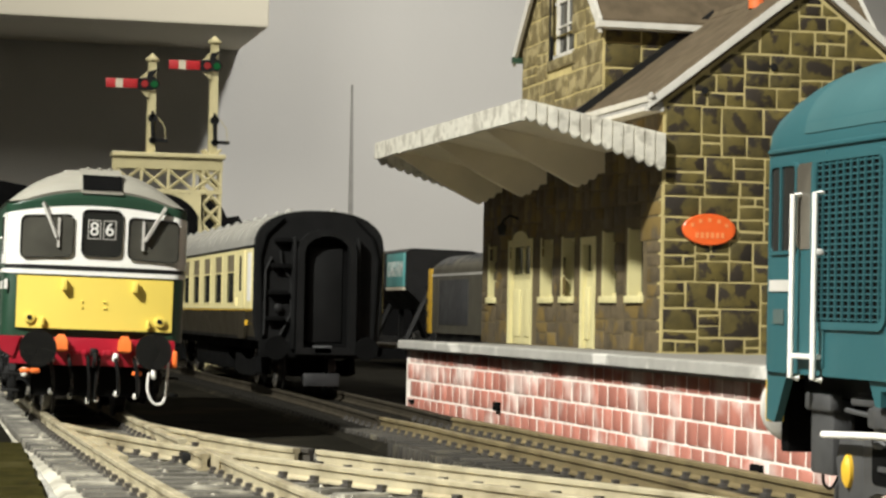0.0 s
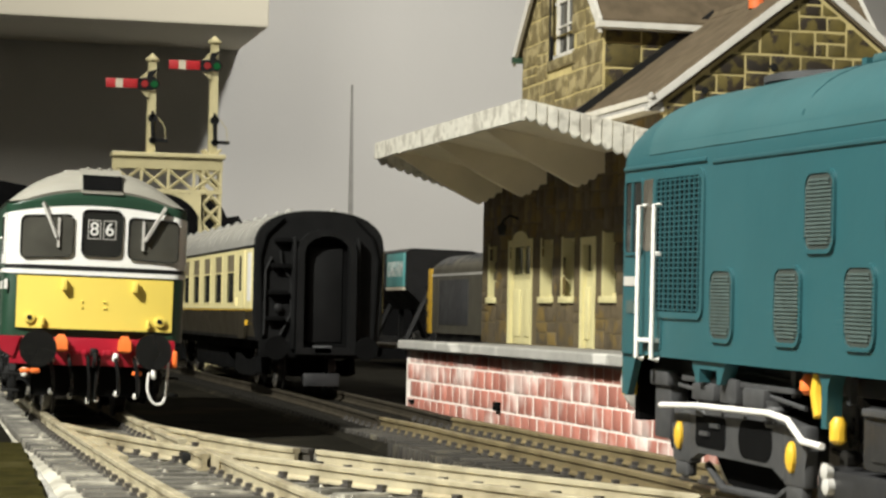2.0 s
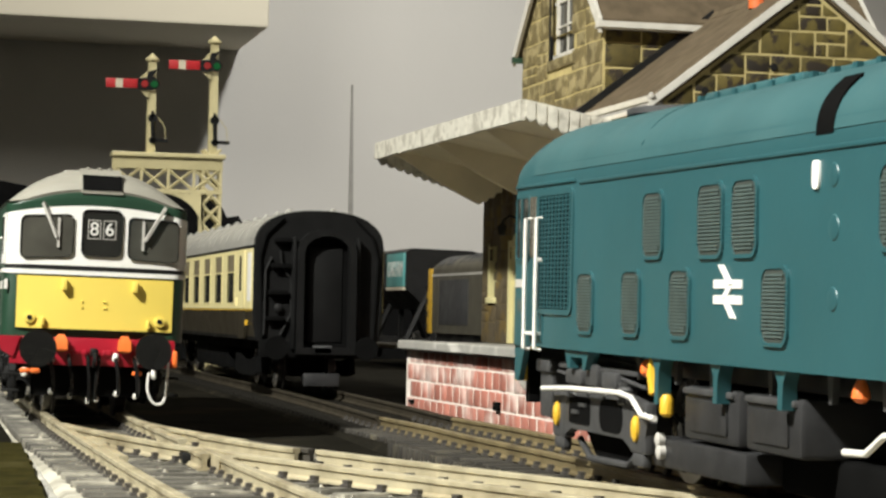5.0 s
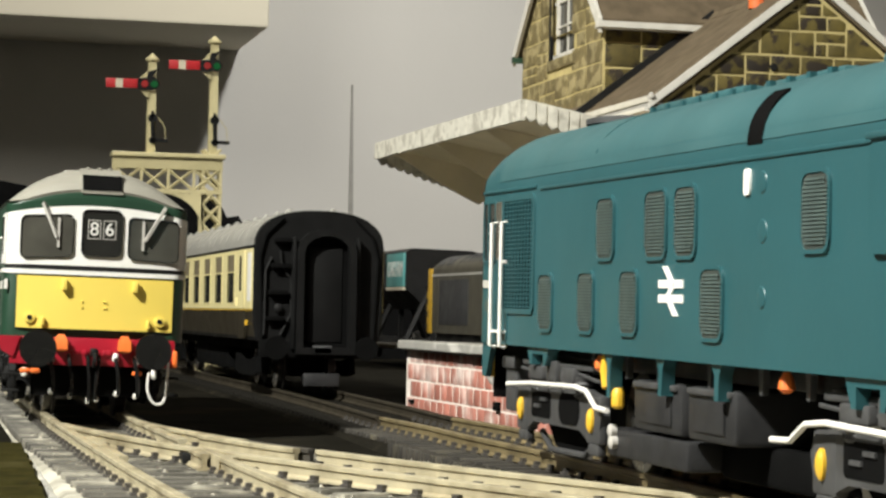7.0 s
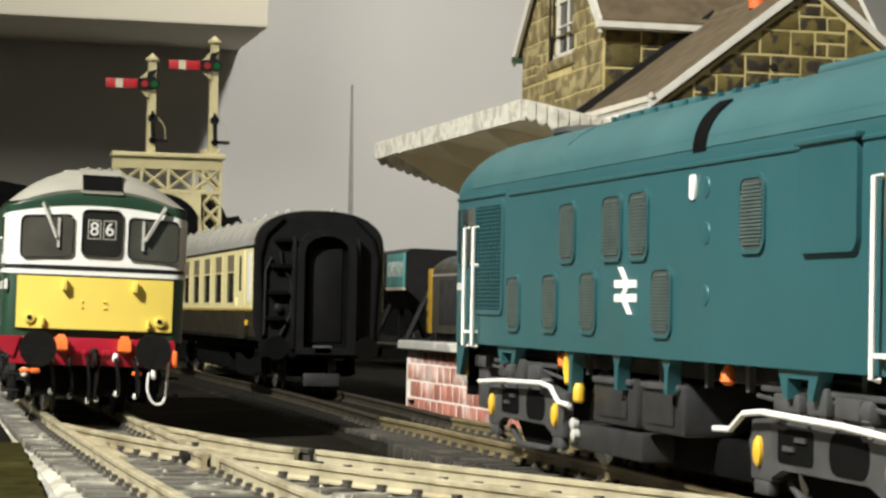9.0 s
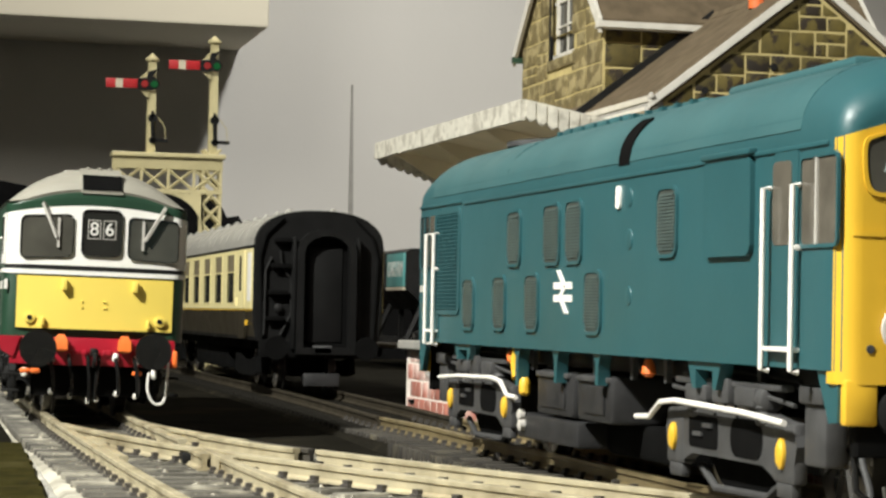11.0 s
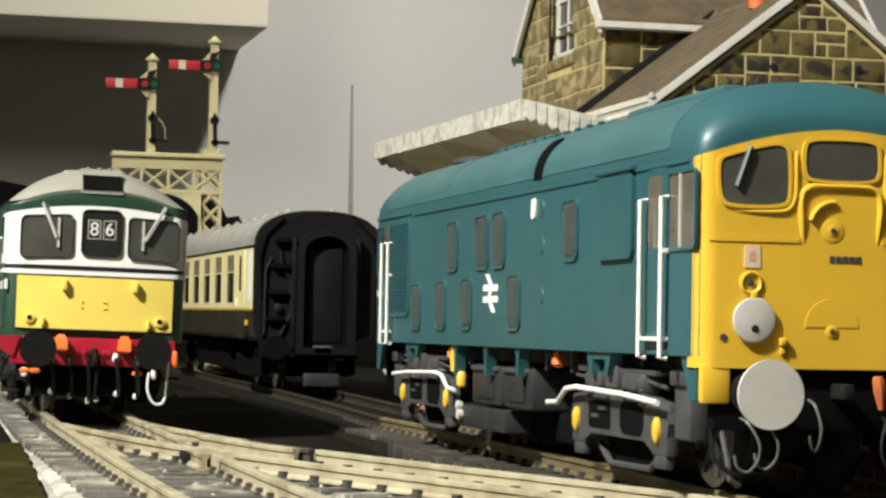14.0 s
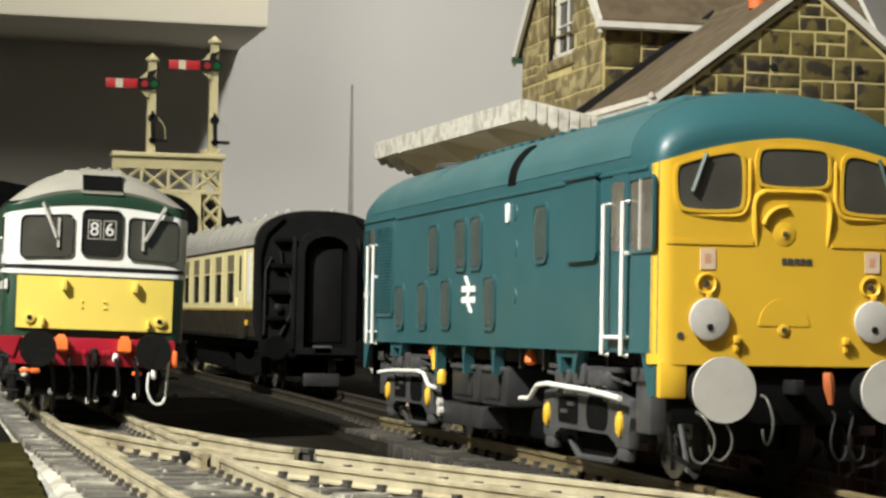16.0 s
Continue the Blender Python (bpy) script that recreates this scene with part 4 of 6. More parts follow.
def bogie(parent, yc, frame_mat, axle_mat, inner, wires=True):
    """inner: +1 when the middle of the loco lies towards +y of the bogie."""
    b = part("bogie", Shape().box(-7, 7, yc - 20, yc + 20, 4.5, 11, 0.3), BLACK, parent)
    for sx in (-1, 1):
        X = 15.0 * sx
        out = [(yc - 20.5, 8.6), (yc - 19.5, 11.0), (yc - 13, 11.8), (yc + 13, 11.8), (yc + 19.5, 11.0), (yc + 20.5, 8.6), (yc + 19.5, 5.4), (yc + 14, 5.0), (yc + 11, 6.0), (yc - 11, 6.0), (yc - 14, 5.0), (yc - 19.5, 5.4)]
        f = part("side_frame", Shape().prism(out, "x", X - 0.5 * sx, X + 0.8 * sx), frame_mat, b)
        for dy, ow, oh, orr in ((7.4, 9.4, 3.8, 0.7), (-6.2, 9.6, 4.5, 2.0)):
            part("frame_opening", Shape().prism(rounded(ow, oh, orr, 4, yc + dy, 8.7), "x", X - 0.4 * sx, X + 0.9 * sx), MATTBLACK, f)
        part("lamp_iron", Shape().box(X + 0.9 * sx - 0.3, X + 0.9 * sx + 0.3, yc + 7.4, yc + 10.2, 8.2, 8.7).box(X + 0.9 * sx - 0.3, X + 0.9 * sx + 0.3, yc + 4.2, yc + 7.0, 9.3, 9.8), frame_mat, f)
        for dy in (-17, 17):
            part("axlebox", Shape().box(X - 0.9, X + 0.9, yc + dy - 3.0, yc + dy + 3.0, 4.4, 11.2, 0.5), frame_mat, f)
            part("axlebox_cover", Shape().loft([[(X + d * sx, yc + dy + 0.85 * q * math.cos(t), 7.7 + 1.7 * q * math.sin(t)) for t in np.linspace(0, 2 * math.pi, 17)[:-1]] for d, q in ((0.8, 1), (1.3, 1), (1.6, 0.7))]), axle_mat, f)
            part("spring", Shape().lathe((X, yc + dy * 0.62, 10.4), "z", [(1.2, 0), (1.5, 0.4), (1.2, 0.8), (1.5, 1.2), (1.2, 1.6), (1.5, 2.0), (1.2, 2.4), (1.4, 3)], 12), frame_mat, f)
            part("guard", Shape().box(X - 0.8, X + 0.6, yc + dy - 2.2, yc + dy + 2.2, 2.8, 4.6, 0.4), frame_mat, f)
        part("brake_hanger", Shape().prism([(yc - 12, 5.6), (yc + 12, 5.6), (yc + 8, 2.6), (yc + 3, 1.9), (yc - 3, 1.9), (yc - 8, 2.6)], "x", X - 3.4 * sx, X - 1.8 * sx), MATTBLACK, f)
        part("brake_rod", Shape().tube([(X - 1.2 * sx, yc - 13, 4.4), (X - 1.2 * sx, yc - 8, 2.2), (X - 1.2 * sx, yc + 8, 2.0), (X - 1.2 * sx, yc + 13, 4.4)], 0.5, 8), frame_mat, f)
        part("brake_cylinder", Shape().lathe((X, yc - 9 * inner, 13.4), "y", [(1.2, -3), (1.5, -2.8), (1.5, 2.8), (1.2, 3)], 14), frame_mat, f)
        part("air_pipe", Shape().tube([(X + 0.4 * sx, yc - 19, 13.0), (X + 0.6 * sx, yc - 6, 14.2), (X + 0.4 * sx, yc + 8, 13.2), (X + 0.4 * sx, yc + 19, 13.8)], 0.28, 6), frame_mat, f)
        part("air_pipe", Shape().tube([(X - 0.6 * sx, yc - 18, 15.6), (X - 0.6 * sx, yc, 16.2), (X - 0.6 * sx, yc + 18, 15.4)], 0.25, 6), TANK, f)
        for q in (-12, -3.5, 3.5, 12):
            part("bolt_head", Shape().lathe((X + 0.8 * sx, yc + q, 11.2), "x", [(0.35, 0), (0.3, 0.3 * sx)], 8), frame_mat, f)
        part("upper_gear", Shape().box(X - 1.6, X + 0.9, yc - 10, yc - 4, 12.4, 14.6, 0.3).box(X - 1.6, X + 0.6, yc - 2, yc + 3, 12.4, 15.4, 0.3).box(X - 1.6, X + 0.9, yc + 5, yc + 12, 12.4, 14.4, 0.3).box(X - 1.0, X + 0.4, yc - 17, yc + 17, 14.4, 15.2, 0.2), frame_mat, f)
        if wires:
            e = inner
            pts = [(X + 2.3 * sx, yc - 20.5 * e, 11.2), (X + 2.3 * sx, yc - 8 * e, 11.8), (X + 2.3 * sx, yc + 13.5 * e, 12.2), (X + 2.3 * sx, yc + 18.5 * e, 11.8), (X + 2.3 * sx, yc + 22.5 * e, 9.8), (X + 2.3 * sx, yc + 27.5 * e, 9.6)]
            part("footboard_rail", Shape().tube(pts, 0.38, 8), WIRE, f, "white painted bent rail")
    return b


def vent(parent, y0, y1, z0, z1, X):
    """A louvred vent with rounded corners on the side plane X (faces -x when X is negative)."""
    s = -1 if X < 0 else 1
    cy, cz, w, h = (y0 + y1) / 2, (z0 + z1) / 2, abs(y1 - y0), z1 - z0
    at = lambda a, b, d: (X + s * d, a, b)
    outer, inner = rounded(w, h, 1.7, 5, cy, cz), rounded(w - 0.9, h - 0.9, 1.4, 5, cy, cz)
    v = part("vent", ring_frame(inner, outer, at, 0, 0.34), BLUE, parent)
    part("vent_back", bent_pane(inner, at, 0.2), VENTBACK, v)
    sl = Shape()
    k = 17
    for i in range(k):
        z = cz - h / 2 + 0.9 + (h - 1.8) * (i + 0.5) / k
        ww = w / 2 - (0.6 if 1 < i < k - 2 else 1.3)
        sl.box(X + s * 0.36, X + s * 0.15, cy - ww, cy + ww, z - 0.13, z + 0.13)
    part("louvre_set", sl, GRILLE, v)
    return v


def blue_loco():
    L = thing("diesel_locomotive", "blue model diesel locomotive with yellow ends, rolling on the platform track", "locomotive")
    H, W = 91.2, 17.9
    body = part("body", Shape().loft(body_rings(H, W, 17.2, 41.2, 44.6, 51.3, 11, 2.3)), BLUE, L, smooth=28)
    yf = lambda x: -H + 0.0012 * x * x + (2.3 - math.sqrt(max(0, 2.3**2 - max(0, abs(x) - 15.6) ** 2)))
    top = lambda x: 44.5 - 3.6 * (abs(x) / 17.9) ** 1.75
    for sgn in (1, -1):
        end = part("cab_front", face_panel(*((-17.85, 17.85) if sgn > 0 else (-16.7, 16.7)), lambda x: 15.9, top, yf, 0.35, 1.4, 48), YELLOW, body, "warning yellow cab end")
        if sgn < 0:
            end.rotation_euler = (0, 0, math.pi)
        at = lambda a, b, d: (a, yf(a) - 0.35 - d, b)
        side = [(-15.3, 40.3), (-14.6, 40.9), (-8.6, 42.5), (-7.2, 42.2), (-6.8, 41.2), (-6.7, 36.4), (-7.4, 35.3), (-14.0, 35.2), (-15.0, 36.0), (-15.3, 38.0)]
        for pts in (side, [(-4.6, 42.6), (-3.6, 43.1), (0, 43.2), (3.6, 43.1), (4.6, 42.6), (4.7, 41.0), (4.7, 39.2), (3.8, 38.4), (-3.7, 38.4), (-4.6, 39.2)], [(-x, z) for x, z in side]):
            pts = soften(pts, 2)
            cx, cz = sum(p[0] for p in pts) / len(pts), sum(p[1] for p in pts) / len(pts)
            big = [(cx + (a - cx) * 1.10, cz + (b - cz) * 1.12) for a, b in pts]
            w = part("windscreen", ring_frame(pts, big, at, -0.1, 0.22), YELLOW, end)
            part("glass", bent_pane(pts, at, 0.08), CABGL, w)
        for x0, x1 in ((-11.6, -13.3), (11.6, 13.3)):
            part("wiper", Shape().bar((x0, yf(x0) - 0.65, 42.2), (x1, yf(x1) - 0.65, 37.4), 0.42), GRILLE, end)
        # raised gangway panel and ledge
        rim = [(-4.7, 30.6), (-5.0, 33.5), (-5.1, 35.6), (-4.8, 36.9), (-4.0, 37.5), (-2.8, 37.7), (2.8, 37.7), (4.0, 37.5), (4.8, 36.9), (5.1, 35.6), (5.0, 33.5), (4.7, 30.6)]
        part("gangway_surround", Shape().tube(curved([at(a, b, 0.0 if 31 < b else -0.4) for a, b in rim]), 0.40, 8), YELLOW, end)
        for sx in (-1, 1):
            part("pillar_rib", Shape().tube(curved([at(sx * a, b, d) for a, b, d in ((5.7, 42.2, -0.5), (5.75, 40.8, -0.05), (5.75, 38.0, -0.05), (5.9, 36.2, -0.05), (6.6, 34.9, -0.05), (8.0, 34.5, -0.05), (11.5, 34.45, -0.15), (14.8, 34.5, -0.4))]), 0.34, 8), YELLOW, end)
            part("ledge", face_panel(min(5.3 * sx, 16.6 * sx), max(5.3 * sx, 16.6 * sx), lambda x: 30.9, lambda x: 31.5, yf, 0.47, 0.5), YELLOW, end)
        for x in (-11.0, 11.0):
            part("headcode_disc", Shape().lathe((x, yf(x) - 0.75, 21.6), "y", [(2.3, 0.3), (2.62, 0.2), (2.7, 0.0), (2.62, -0.2), (2.3, -0.3)], 32), BUFFER, end, "pale grey headcode disc")
            part("disc_bracket", Shape().lathe((x, yf(x) - 0.5, 21.6), "y", [(0.9, 0.3), (0.9, -0.1)], 12).box(x - 0.35, x + 0.35, yf(x) - 0.9, yf(x) - 0.3, 23.8, 24.9, 0.1), YELLOW, end)
            part("lamp", Shape().lathe((x, yf(x) - 1.0, 20.6), "y", [(0.45, 0.1), (0.45, -0.15)], 12), BLACK, end)
            part("marker_lamp", Shape().lathe((x - 0.3, yf(x) - 0.36, 26.0), "y", [(1.45, 0.2), (1.45, -0.2), (1.2, -0.32), (1.0, -0.05), (0.9, 0.1)], 22), YELLOW, end)
            part("lens", Shape().lathe((x - 0.3, yf(x) - 0.45, 26.0), "y", [(0.42, 0.1), (0.35, -0.15)], 12), BOGIE, end)
            part("data_panel", Shape().box(x - 1.15, x + 0.85, yf(x) - 0.46, yf(x) - 0.33, 27.8, 30.4), PALEPINK, end, "small pale pink data panel")
            part("data_bar", Shape().box(x - 0.6, x + 0.2, yf(x) - 0.49, yf(x) - 0.45, 28.6, 29.7), PINK, end)
        for k in range(5):
            part("number_bar", Shape().box(-1.4 + k * 0.84, -0.76 + k * 0.84, -H - 0.43, -H - 0.33, 28.6, 29.4), BOGIE, end)
        part("lamp_recess", Shape().lathe((-1.05, -H - 0.34, 32.4), "y", [(1.5, 0.2), (1.5, -0.04), (1.3, -0.1), (0, -0.1)], 24), YELLOW, end)
        part("hinged_flap", Shape().prism([(-1.05 + 3.4 * math.cos(t), 20.9 + 3.4 * math.sin(t)) for t in np.linspace(0, math.pi, 16)], "y", -H - 0.42, -H - 0.3), YELLOW, end)
        for z in (32.4, 20.4):
            part("door_lamp", Shape().lathe((-1.05, -H - 0.5, z), "y", [(0.85, 0.2), (0.8, 0.05), (0.5, -0.05)], 14), YELLOW, end)
            part("lens", Shape().lathe((-1.05, -H - 0.72, z), "y", [(0.42, 0.3), (0.34, 0.1)], 10), BOGIE, end)
        part("curved_rail", Shape().tube([(-1.05 + 2.9 * math.cos(t), -H - 0.5, 32.9 + 2.9 * math.sin(t)) for t in np.linspace(2.9, 1.5, 9)], 0.3), YELLOW, end)
        for x, z in ((-14.6, 19.5), (14.6, 19.5)):
            part("socket", Shape().lathe((x, yf(x) - 0.4, z), "y", [(0.5, 0.2), (0.45, -0.06)], 10), BOGIE, end)
        for x in (-7.3, 7.3):
            part("lamp_iron", Shape().box(x - 0.45, x + 0.45, yf(x) - 1.0, yf(x) - 0.3, 18.6, 19.6, 0.2).box(x - 0.3, x + 0.3, yf(x) - 0.7, yf(x) - 0.3, 17.6, 18.4, 0.1), YELLOW, end)
        for x in (-1, 1):
            part("corner_skirt", Shape().box(13.6 * x, 17.2 * x, -H + 0.0, -H + 1.4, 11.7, 16.4, 0.3), YELLOW, end)
            part("side_skirt", Shape().prism([(-H + 1.2, 12.0), (-H + 3.4, 11.8), (-H + 6.6, 17.4), (-H + 1.2, 17.4)], "x", 16.6 * x, 17.5 * x), BLUE, end)
            part("sandbox", Shape().box(13.0 * x, 15.6 * x, -H + 8.4, -H + 14.0, 6.8, 14.6, 0.4), BOGIE, end)
            part("sandbox_filler", Shape().box(14.6 * x, 16.2 * x, -H + 8.0, -H + 14.4, 13.4, 15.4, 0.4), BOGIE, end)
            part("guard_iron", Shape().tube([(11.0 * x, -H + 9.5, 8), (11.4 * x, -H + 6.5, 5.0), (11.2 * x, -H + 6.0, 2.4), (10.0 * x, -H + 6.2, 1.6)], 0.4, 8), BOGIE, end)
            if sgn > 0:
                part("end_pipe", Shape().tube([(14.4 * x, -H + 2.6, 15.5), (14.8 * x, -H + 3.0, 9), (14.6 * x, -H + 2.8, 5), (12.6 * x, -H + 2.4, 3.4), (10.6 * x, -H + 3.4, 3.0)], 0.35, 8), BLACK, end)
        bb = part("buffer_beam", Shape().box(-15.5, 15.5, -H + 0.6, -H + 2.6, 8.5, 16.4, 0.2), MATTBLACK, end)
        for x in (-11.5, 11.5):
            buffer_at(bb, x + (0.5 if x < 0 else -0.5), -H + 0.6, 13.0, -1, 4.05, BUFFER, BLACK, 6.9, "pale grey round buffer head")
        part("orange_pipe", Shape().loft([[(4.2 + (15.4 - z) * 0.12 + a * q, -H - 2.0 + b * q, z) for a, b in ((-1, -0.6), (0, -1), (1, -0.6), (1, 0.6), (0, 1), (-1, 0.6))] for z, q in ((15.2, 0.4), (14.8, 0.6), (13.2, 0.62), (12.0, 0.42), (11.2, 0.3))]), PIPEORANGE, bb)
        for x, z0, dp, bend in ((-12.2, 9.4, 5.6, 1.5), (-9.8, 9.4, 5.2, 1.4), (-3.6, 11.6, 5.4, 0.6), (6.0, 9.6, 5.4, -1.2), (8.4, 9.6, 5.4, -1.2)):
            pts = [(x, -H + 0.4, z0 + 0.6), (x + bend * 0.3, -H - 1.2, z0), (x + bend, -H - 2.0, z0 - dp * 0.4), (x + bend * 0.9, -H - 2.0, z0 - dp * 0.75), (x + bend * 0.1, -H - 1.8, z0 - dp), (x - bend * 0.7, -H - 1.6, z0 - dp * 0.9), (x - bend * 0.9, -H - 1.4, z0 - dp * 0.65)]
            part("brake_hose", Shape().tube(curved(pts), 0.19, 8), HOSE if x < 0 else BLACK, bb)
        part("coupling_hook", Shape().box(-0.7, 0.7, -H - 3.2, -H + 1, 12.4, 14.2, 0.2), BLACK, bb)
    for X in (-W, W):
        s = -1 if X < 0 else 1
        for y0, y1, z0, z1 in ((51.0, 58.4, 19.5, 28.2), (32.2, 39.6, 19.6, 28.4), (14.4, 21.8, 19.7, 28.5), (-14.9, -7.3, 19.7, 28.6), (24.2, 31.9, 29.5, 38.3), (4.2, 12.6, 29.4, 38.5), (-6.0, 1.8, 29.4, 38.6), (-43.9, -36.4, 29.6, 38.5)):
            vent(body, y0, y1, z0, z1, X)
        at = lambda a, b, d: (X + s * d, a, b)
        o, i = rounded(17.4, 18.0, 1.6, 4, 69.2, 31.0), rounded(15.6, 16.4, 0.9, 4, 69.2, 31.0)
        g = part("radiator_grille", ring_frame(i, o, at, 0, 0.3), BLUE, body)
        part("grille_back", bent_pane(i, at, 0.18), MATTBLACK, g)
        mesh = Shape()
        for k in range(26):
            z = 23.1 + 15.8 * k / 25
            mesh.box(X + s * 0.2, X + s * 0.34, 61.5, 76.9, z - 0.08, z + 0.08)
        for k in range(10):
            y = 61.9 + 14.6 * k / 9
            mesh.box(X + s * 0.2, X + s * 0.42, y - 0.11, y + 0.11, 22.9, 39.1)
        part("mesh_grille", mesh, BLUE, g)
        for yd, zt in ((-77.2, 36.5), (77.8, 36.0)):
            d = part("cab_door", Shape().prism(rounded(6.4, 22.5, 0.5, 2, yd, 29.2), "x", X - s * 0.2, X + s * 0.16), BLUE, body)
            part("door_window", Shape().prism(rounded(5.0, 9.0, 0.8, 3, yd + (0.9 if yd < 0 else 1.2), 34.8), "x", X + s * 0.1, X + s * 0.25), SIDEGL, d)
            for dy in (-4.0, 4.0):
                hw = dy if yd < 0 else dy * 0.69
                part("handrail", Shape().tube([(X + s * 0.2, yd + hw, zt), (X + s * 1.1, yd + hw, zt), (X + s * 1.1, yd + hw, 16.9), (X + s * 0.2, yd + hw, 16.8)], 0.32, 8), WIRE, body, "white painted handrail")
            part("grab_clip", Shape().box(X, X + s * 1.1, yd - abs(hw), yd + abs(hw), 18.9, 19.4, 0.1).box(X, X + s * 1.1, yd - abs(hw) - 0.3, yd - abs(hw) + 0.3, 29.6, 30.2, 0.1), WIRE, d)
        for yw, ww in ((-85.8, 9.8), (85.2, 7.0)):
            o, i = rounded(ww, 9.8, 0.9, 3, yw, 34.7), rounded(ww - 0.8, 9.0, 0.6, 3, yw, 34.7)
            w = part("side_window", ring_frame(i, o, at, -0.1, 0.25), BLUE, body)
            part("glass", bent_pane(i, at, 0.08), SIDEGL if yw < 0 else DARKGL, w)
            part("window_bar", Shape().box(X + s * 0.05, X + s * 0.3, yw + 0.3, yw + 0.7, 30.2, 39.2), BUFFER if yw < 0 else BLUE, w)
        part("side_panel", Shape().prism(rounded(14.4, 11.3, 1.4, 4, -61.0, 35.0), "x", X - s * 0.1, X + s * 0.6), BLUE, body)
        part("white_mark", Shape().prism(rounded(1.7, 3.0, 0.5, 2, -21.5, 37.9), "x", X - s * 0.1, X + s * 0.3), WHITE, body)
        for y, z, r in ((-25.6, 37.7, 1.3), (-25.8, 32.3, 1.4), (-25.8, 25.0, 1.3)):
            part("hatch_boss", Shape().lathe((X, y, z), "x", [(r, 0), (r * 0.9, s * 0.14), (r * 0.4, s * 0.2), (0, s * 0.2)], 14), BLUE, body)
        lg = Shape().box(X, X + s * 0.15, -1.6, 7.0, 26.0, 27.0).box(X, X + s * 0.15, -1.6, 7.0, 24.2, 25.2)
        for (ya, za), (yb, zb) in (((4.9, 28.7), (1.6, 26.2)), ((1.4, 26.6), (4.2, 24.6)), ((3.9, 25.0), (0.9, 22.6))):
            lg.prism([(ya - 0.8, za), (ya + 0.8, za), (yb + 0.8, zb), (yb - 0.8, zb)], "x", X, X + s * 0.17)
        part("emblem", lg, WHITE, body, "white emblem shape on the bodyside")
        part("number_bar", Shape().box(X, X + s * 0.15, 83.6, 88.6, 25.9, 27.1), BUFFER, body)
        part("number_bar", Shape().box(X, X + s * 0.15, 84.8, 87.4, 22.4, 24.0), GRILLE, body)
        part("gutter", Shape().box(X - s * 0.2, X + s * 0.24, -H + 3.2, H - 33, 40.3, 40.8, 0.1).box(X - s * 0.2, X + s * 0.3, H - 31, H - 2, 40.7, 41.2, 0.12).box(X - s * 0.2, X + s * 1.0, -68.6, -53.4, 40.6, 41.3, 0.15), BLUE, body)
        for k, (y, lo) in enumerate(((60, 14.6), (27.5, 11.5), (7.6, 12.6), (-11.4, 12.9), (-52, 14.0))):
            wd = 5.5 if k in (0, 4) else 1.8
            part("bracket", Shape().prism([(y - wd, 17.3), (y + wd, 17.3), (y + wd * 0.7, lo), (y + wd * 0.5, lo), (y + wd * 0.5, 16.2), (y - wd * 0.5, 16.2), (y - wd * 0.5, lo), (y - wd * 0.7, lo)] if wd > 3 else [(y - wd, 17.3), (y + wd, 17.3), (y + wd * 0.3, 15.8), (y + wd * 0.3, lo), (y - wd * 0.4, lo), (y - wd * 0.5, 15.8)], "x", X - s * 2.2, X - s * 0.5), BLUE, body)
        part("yellow_pipe", Shape().tube([(X - s * 1.4, 30.6, 17.0), (X - s * 1.2, 30.8, 15.0), (X - s * 1.2, 29.8, 12.6)], 0.75, 8), YELLOW, body)
        part("yellow_valve", Shape().lathe((X - s * 1.3, 25.6, 10.0), "z", [(0.5, 0), (0.9, 0.4), (0.9, 2.2), (0.5, 2.8)], 10), YELLOW, body)
        part("orange_valve", Shape().lathe((X - s * 1.8, 34.4, 14.6), "z", [(0.4, 0), (0.9, 0.5), (0.9, 1.4), (0.4, 2.2)], 10), ORANGE, body)
        part("orange_valve", Shape().lathe((X - s * 1.8, -29.0, 14.6), "z", [(0.4, 0), (1.0, 0.5), (0.8, 1.6), (0.4, 2.4)], 10), ORANGE, body)
        for y in (40, 26, 14, -4, -20, -33, -44, -64):
            part("frame_stay", Shape().prism([(y - 0.5, 17.2), (y + 0.9, 17.2), (y + 0.5, 14.0), (y - 0.3, 14.0)], "x", X - s * 3.4, X - s * 2.6), BOGIE, body)
    # roof cover above the gutters, clear of the cab ends
    cover = []
    for k in range(9):
        y = -80.5 + 161 * k / 8
        arc = [(17.9 * math.cos(t) ** 0.9, 41.2 + 10.1 * math.sin(t) ** 0.8) for t in np.linspace(0.07, math.pi / 2 - 0.02, 12)]
        arc = [(x * 1.001, z + 0.03) for x, z in arc]
        cover.append([(x, y, z) for x, z in arc] + [(-x, y, z) for x, z in reversed(arc)])
    part("roof_cover", Shape().loft(cover), ROOFBLUE, body, "paler blue roof panels", smooth=28)
    # roof fittings
    hatch = part("roof_exhaust", Shape().prism([(x, 41.2 + 10.2 * math.sin(math.acos(min(1, abs(x) / 17.95) ** (1 / 0.9))) ** 0.8 + 0.3) for x in np.linspace(-17.88, -14.6, 14)] + [(x, 41.2 + 10.0 * math.sin(math.acos(min(1, abs(x) / 17.95) ** (1 / 0.9))) ** 0.8 - 0.7) for x in np.linspace(-14.6, -17.88, 14)], "y", -25.2, -20.8), MATTBLACK, body, "black roof slot")
    part("roof_panel", Shape().box(-7, 7, 8, 40, 50.2, 51.9, 0.6).box(-6, 6, -20, 4, 50.4, 51.8, 0.6), ROOFBLUE, body)
    part("roof_hatch", Shape().box(-8, 8, -72, -34, 50.0, 51.7, 0.7), ROOFBLUE, body)
    part("roof_fan_grille", Shape().lathe((0, 62, 50.6), "z", [(9.5, 0), (9.5, 0.8), (8.8, 1.0), (8.6, 0.5)], 28), BOGIE, body)
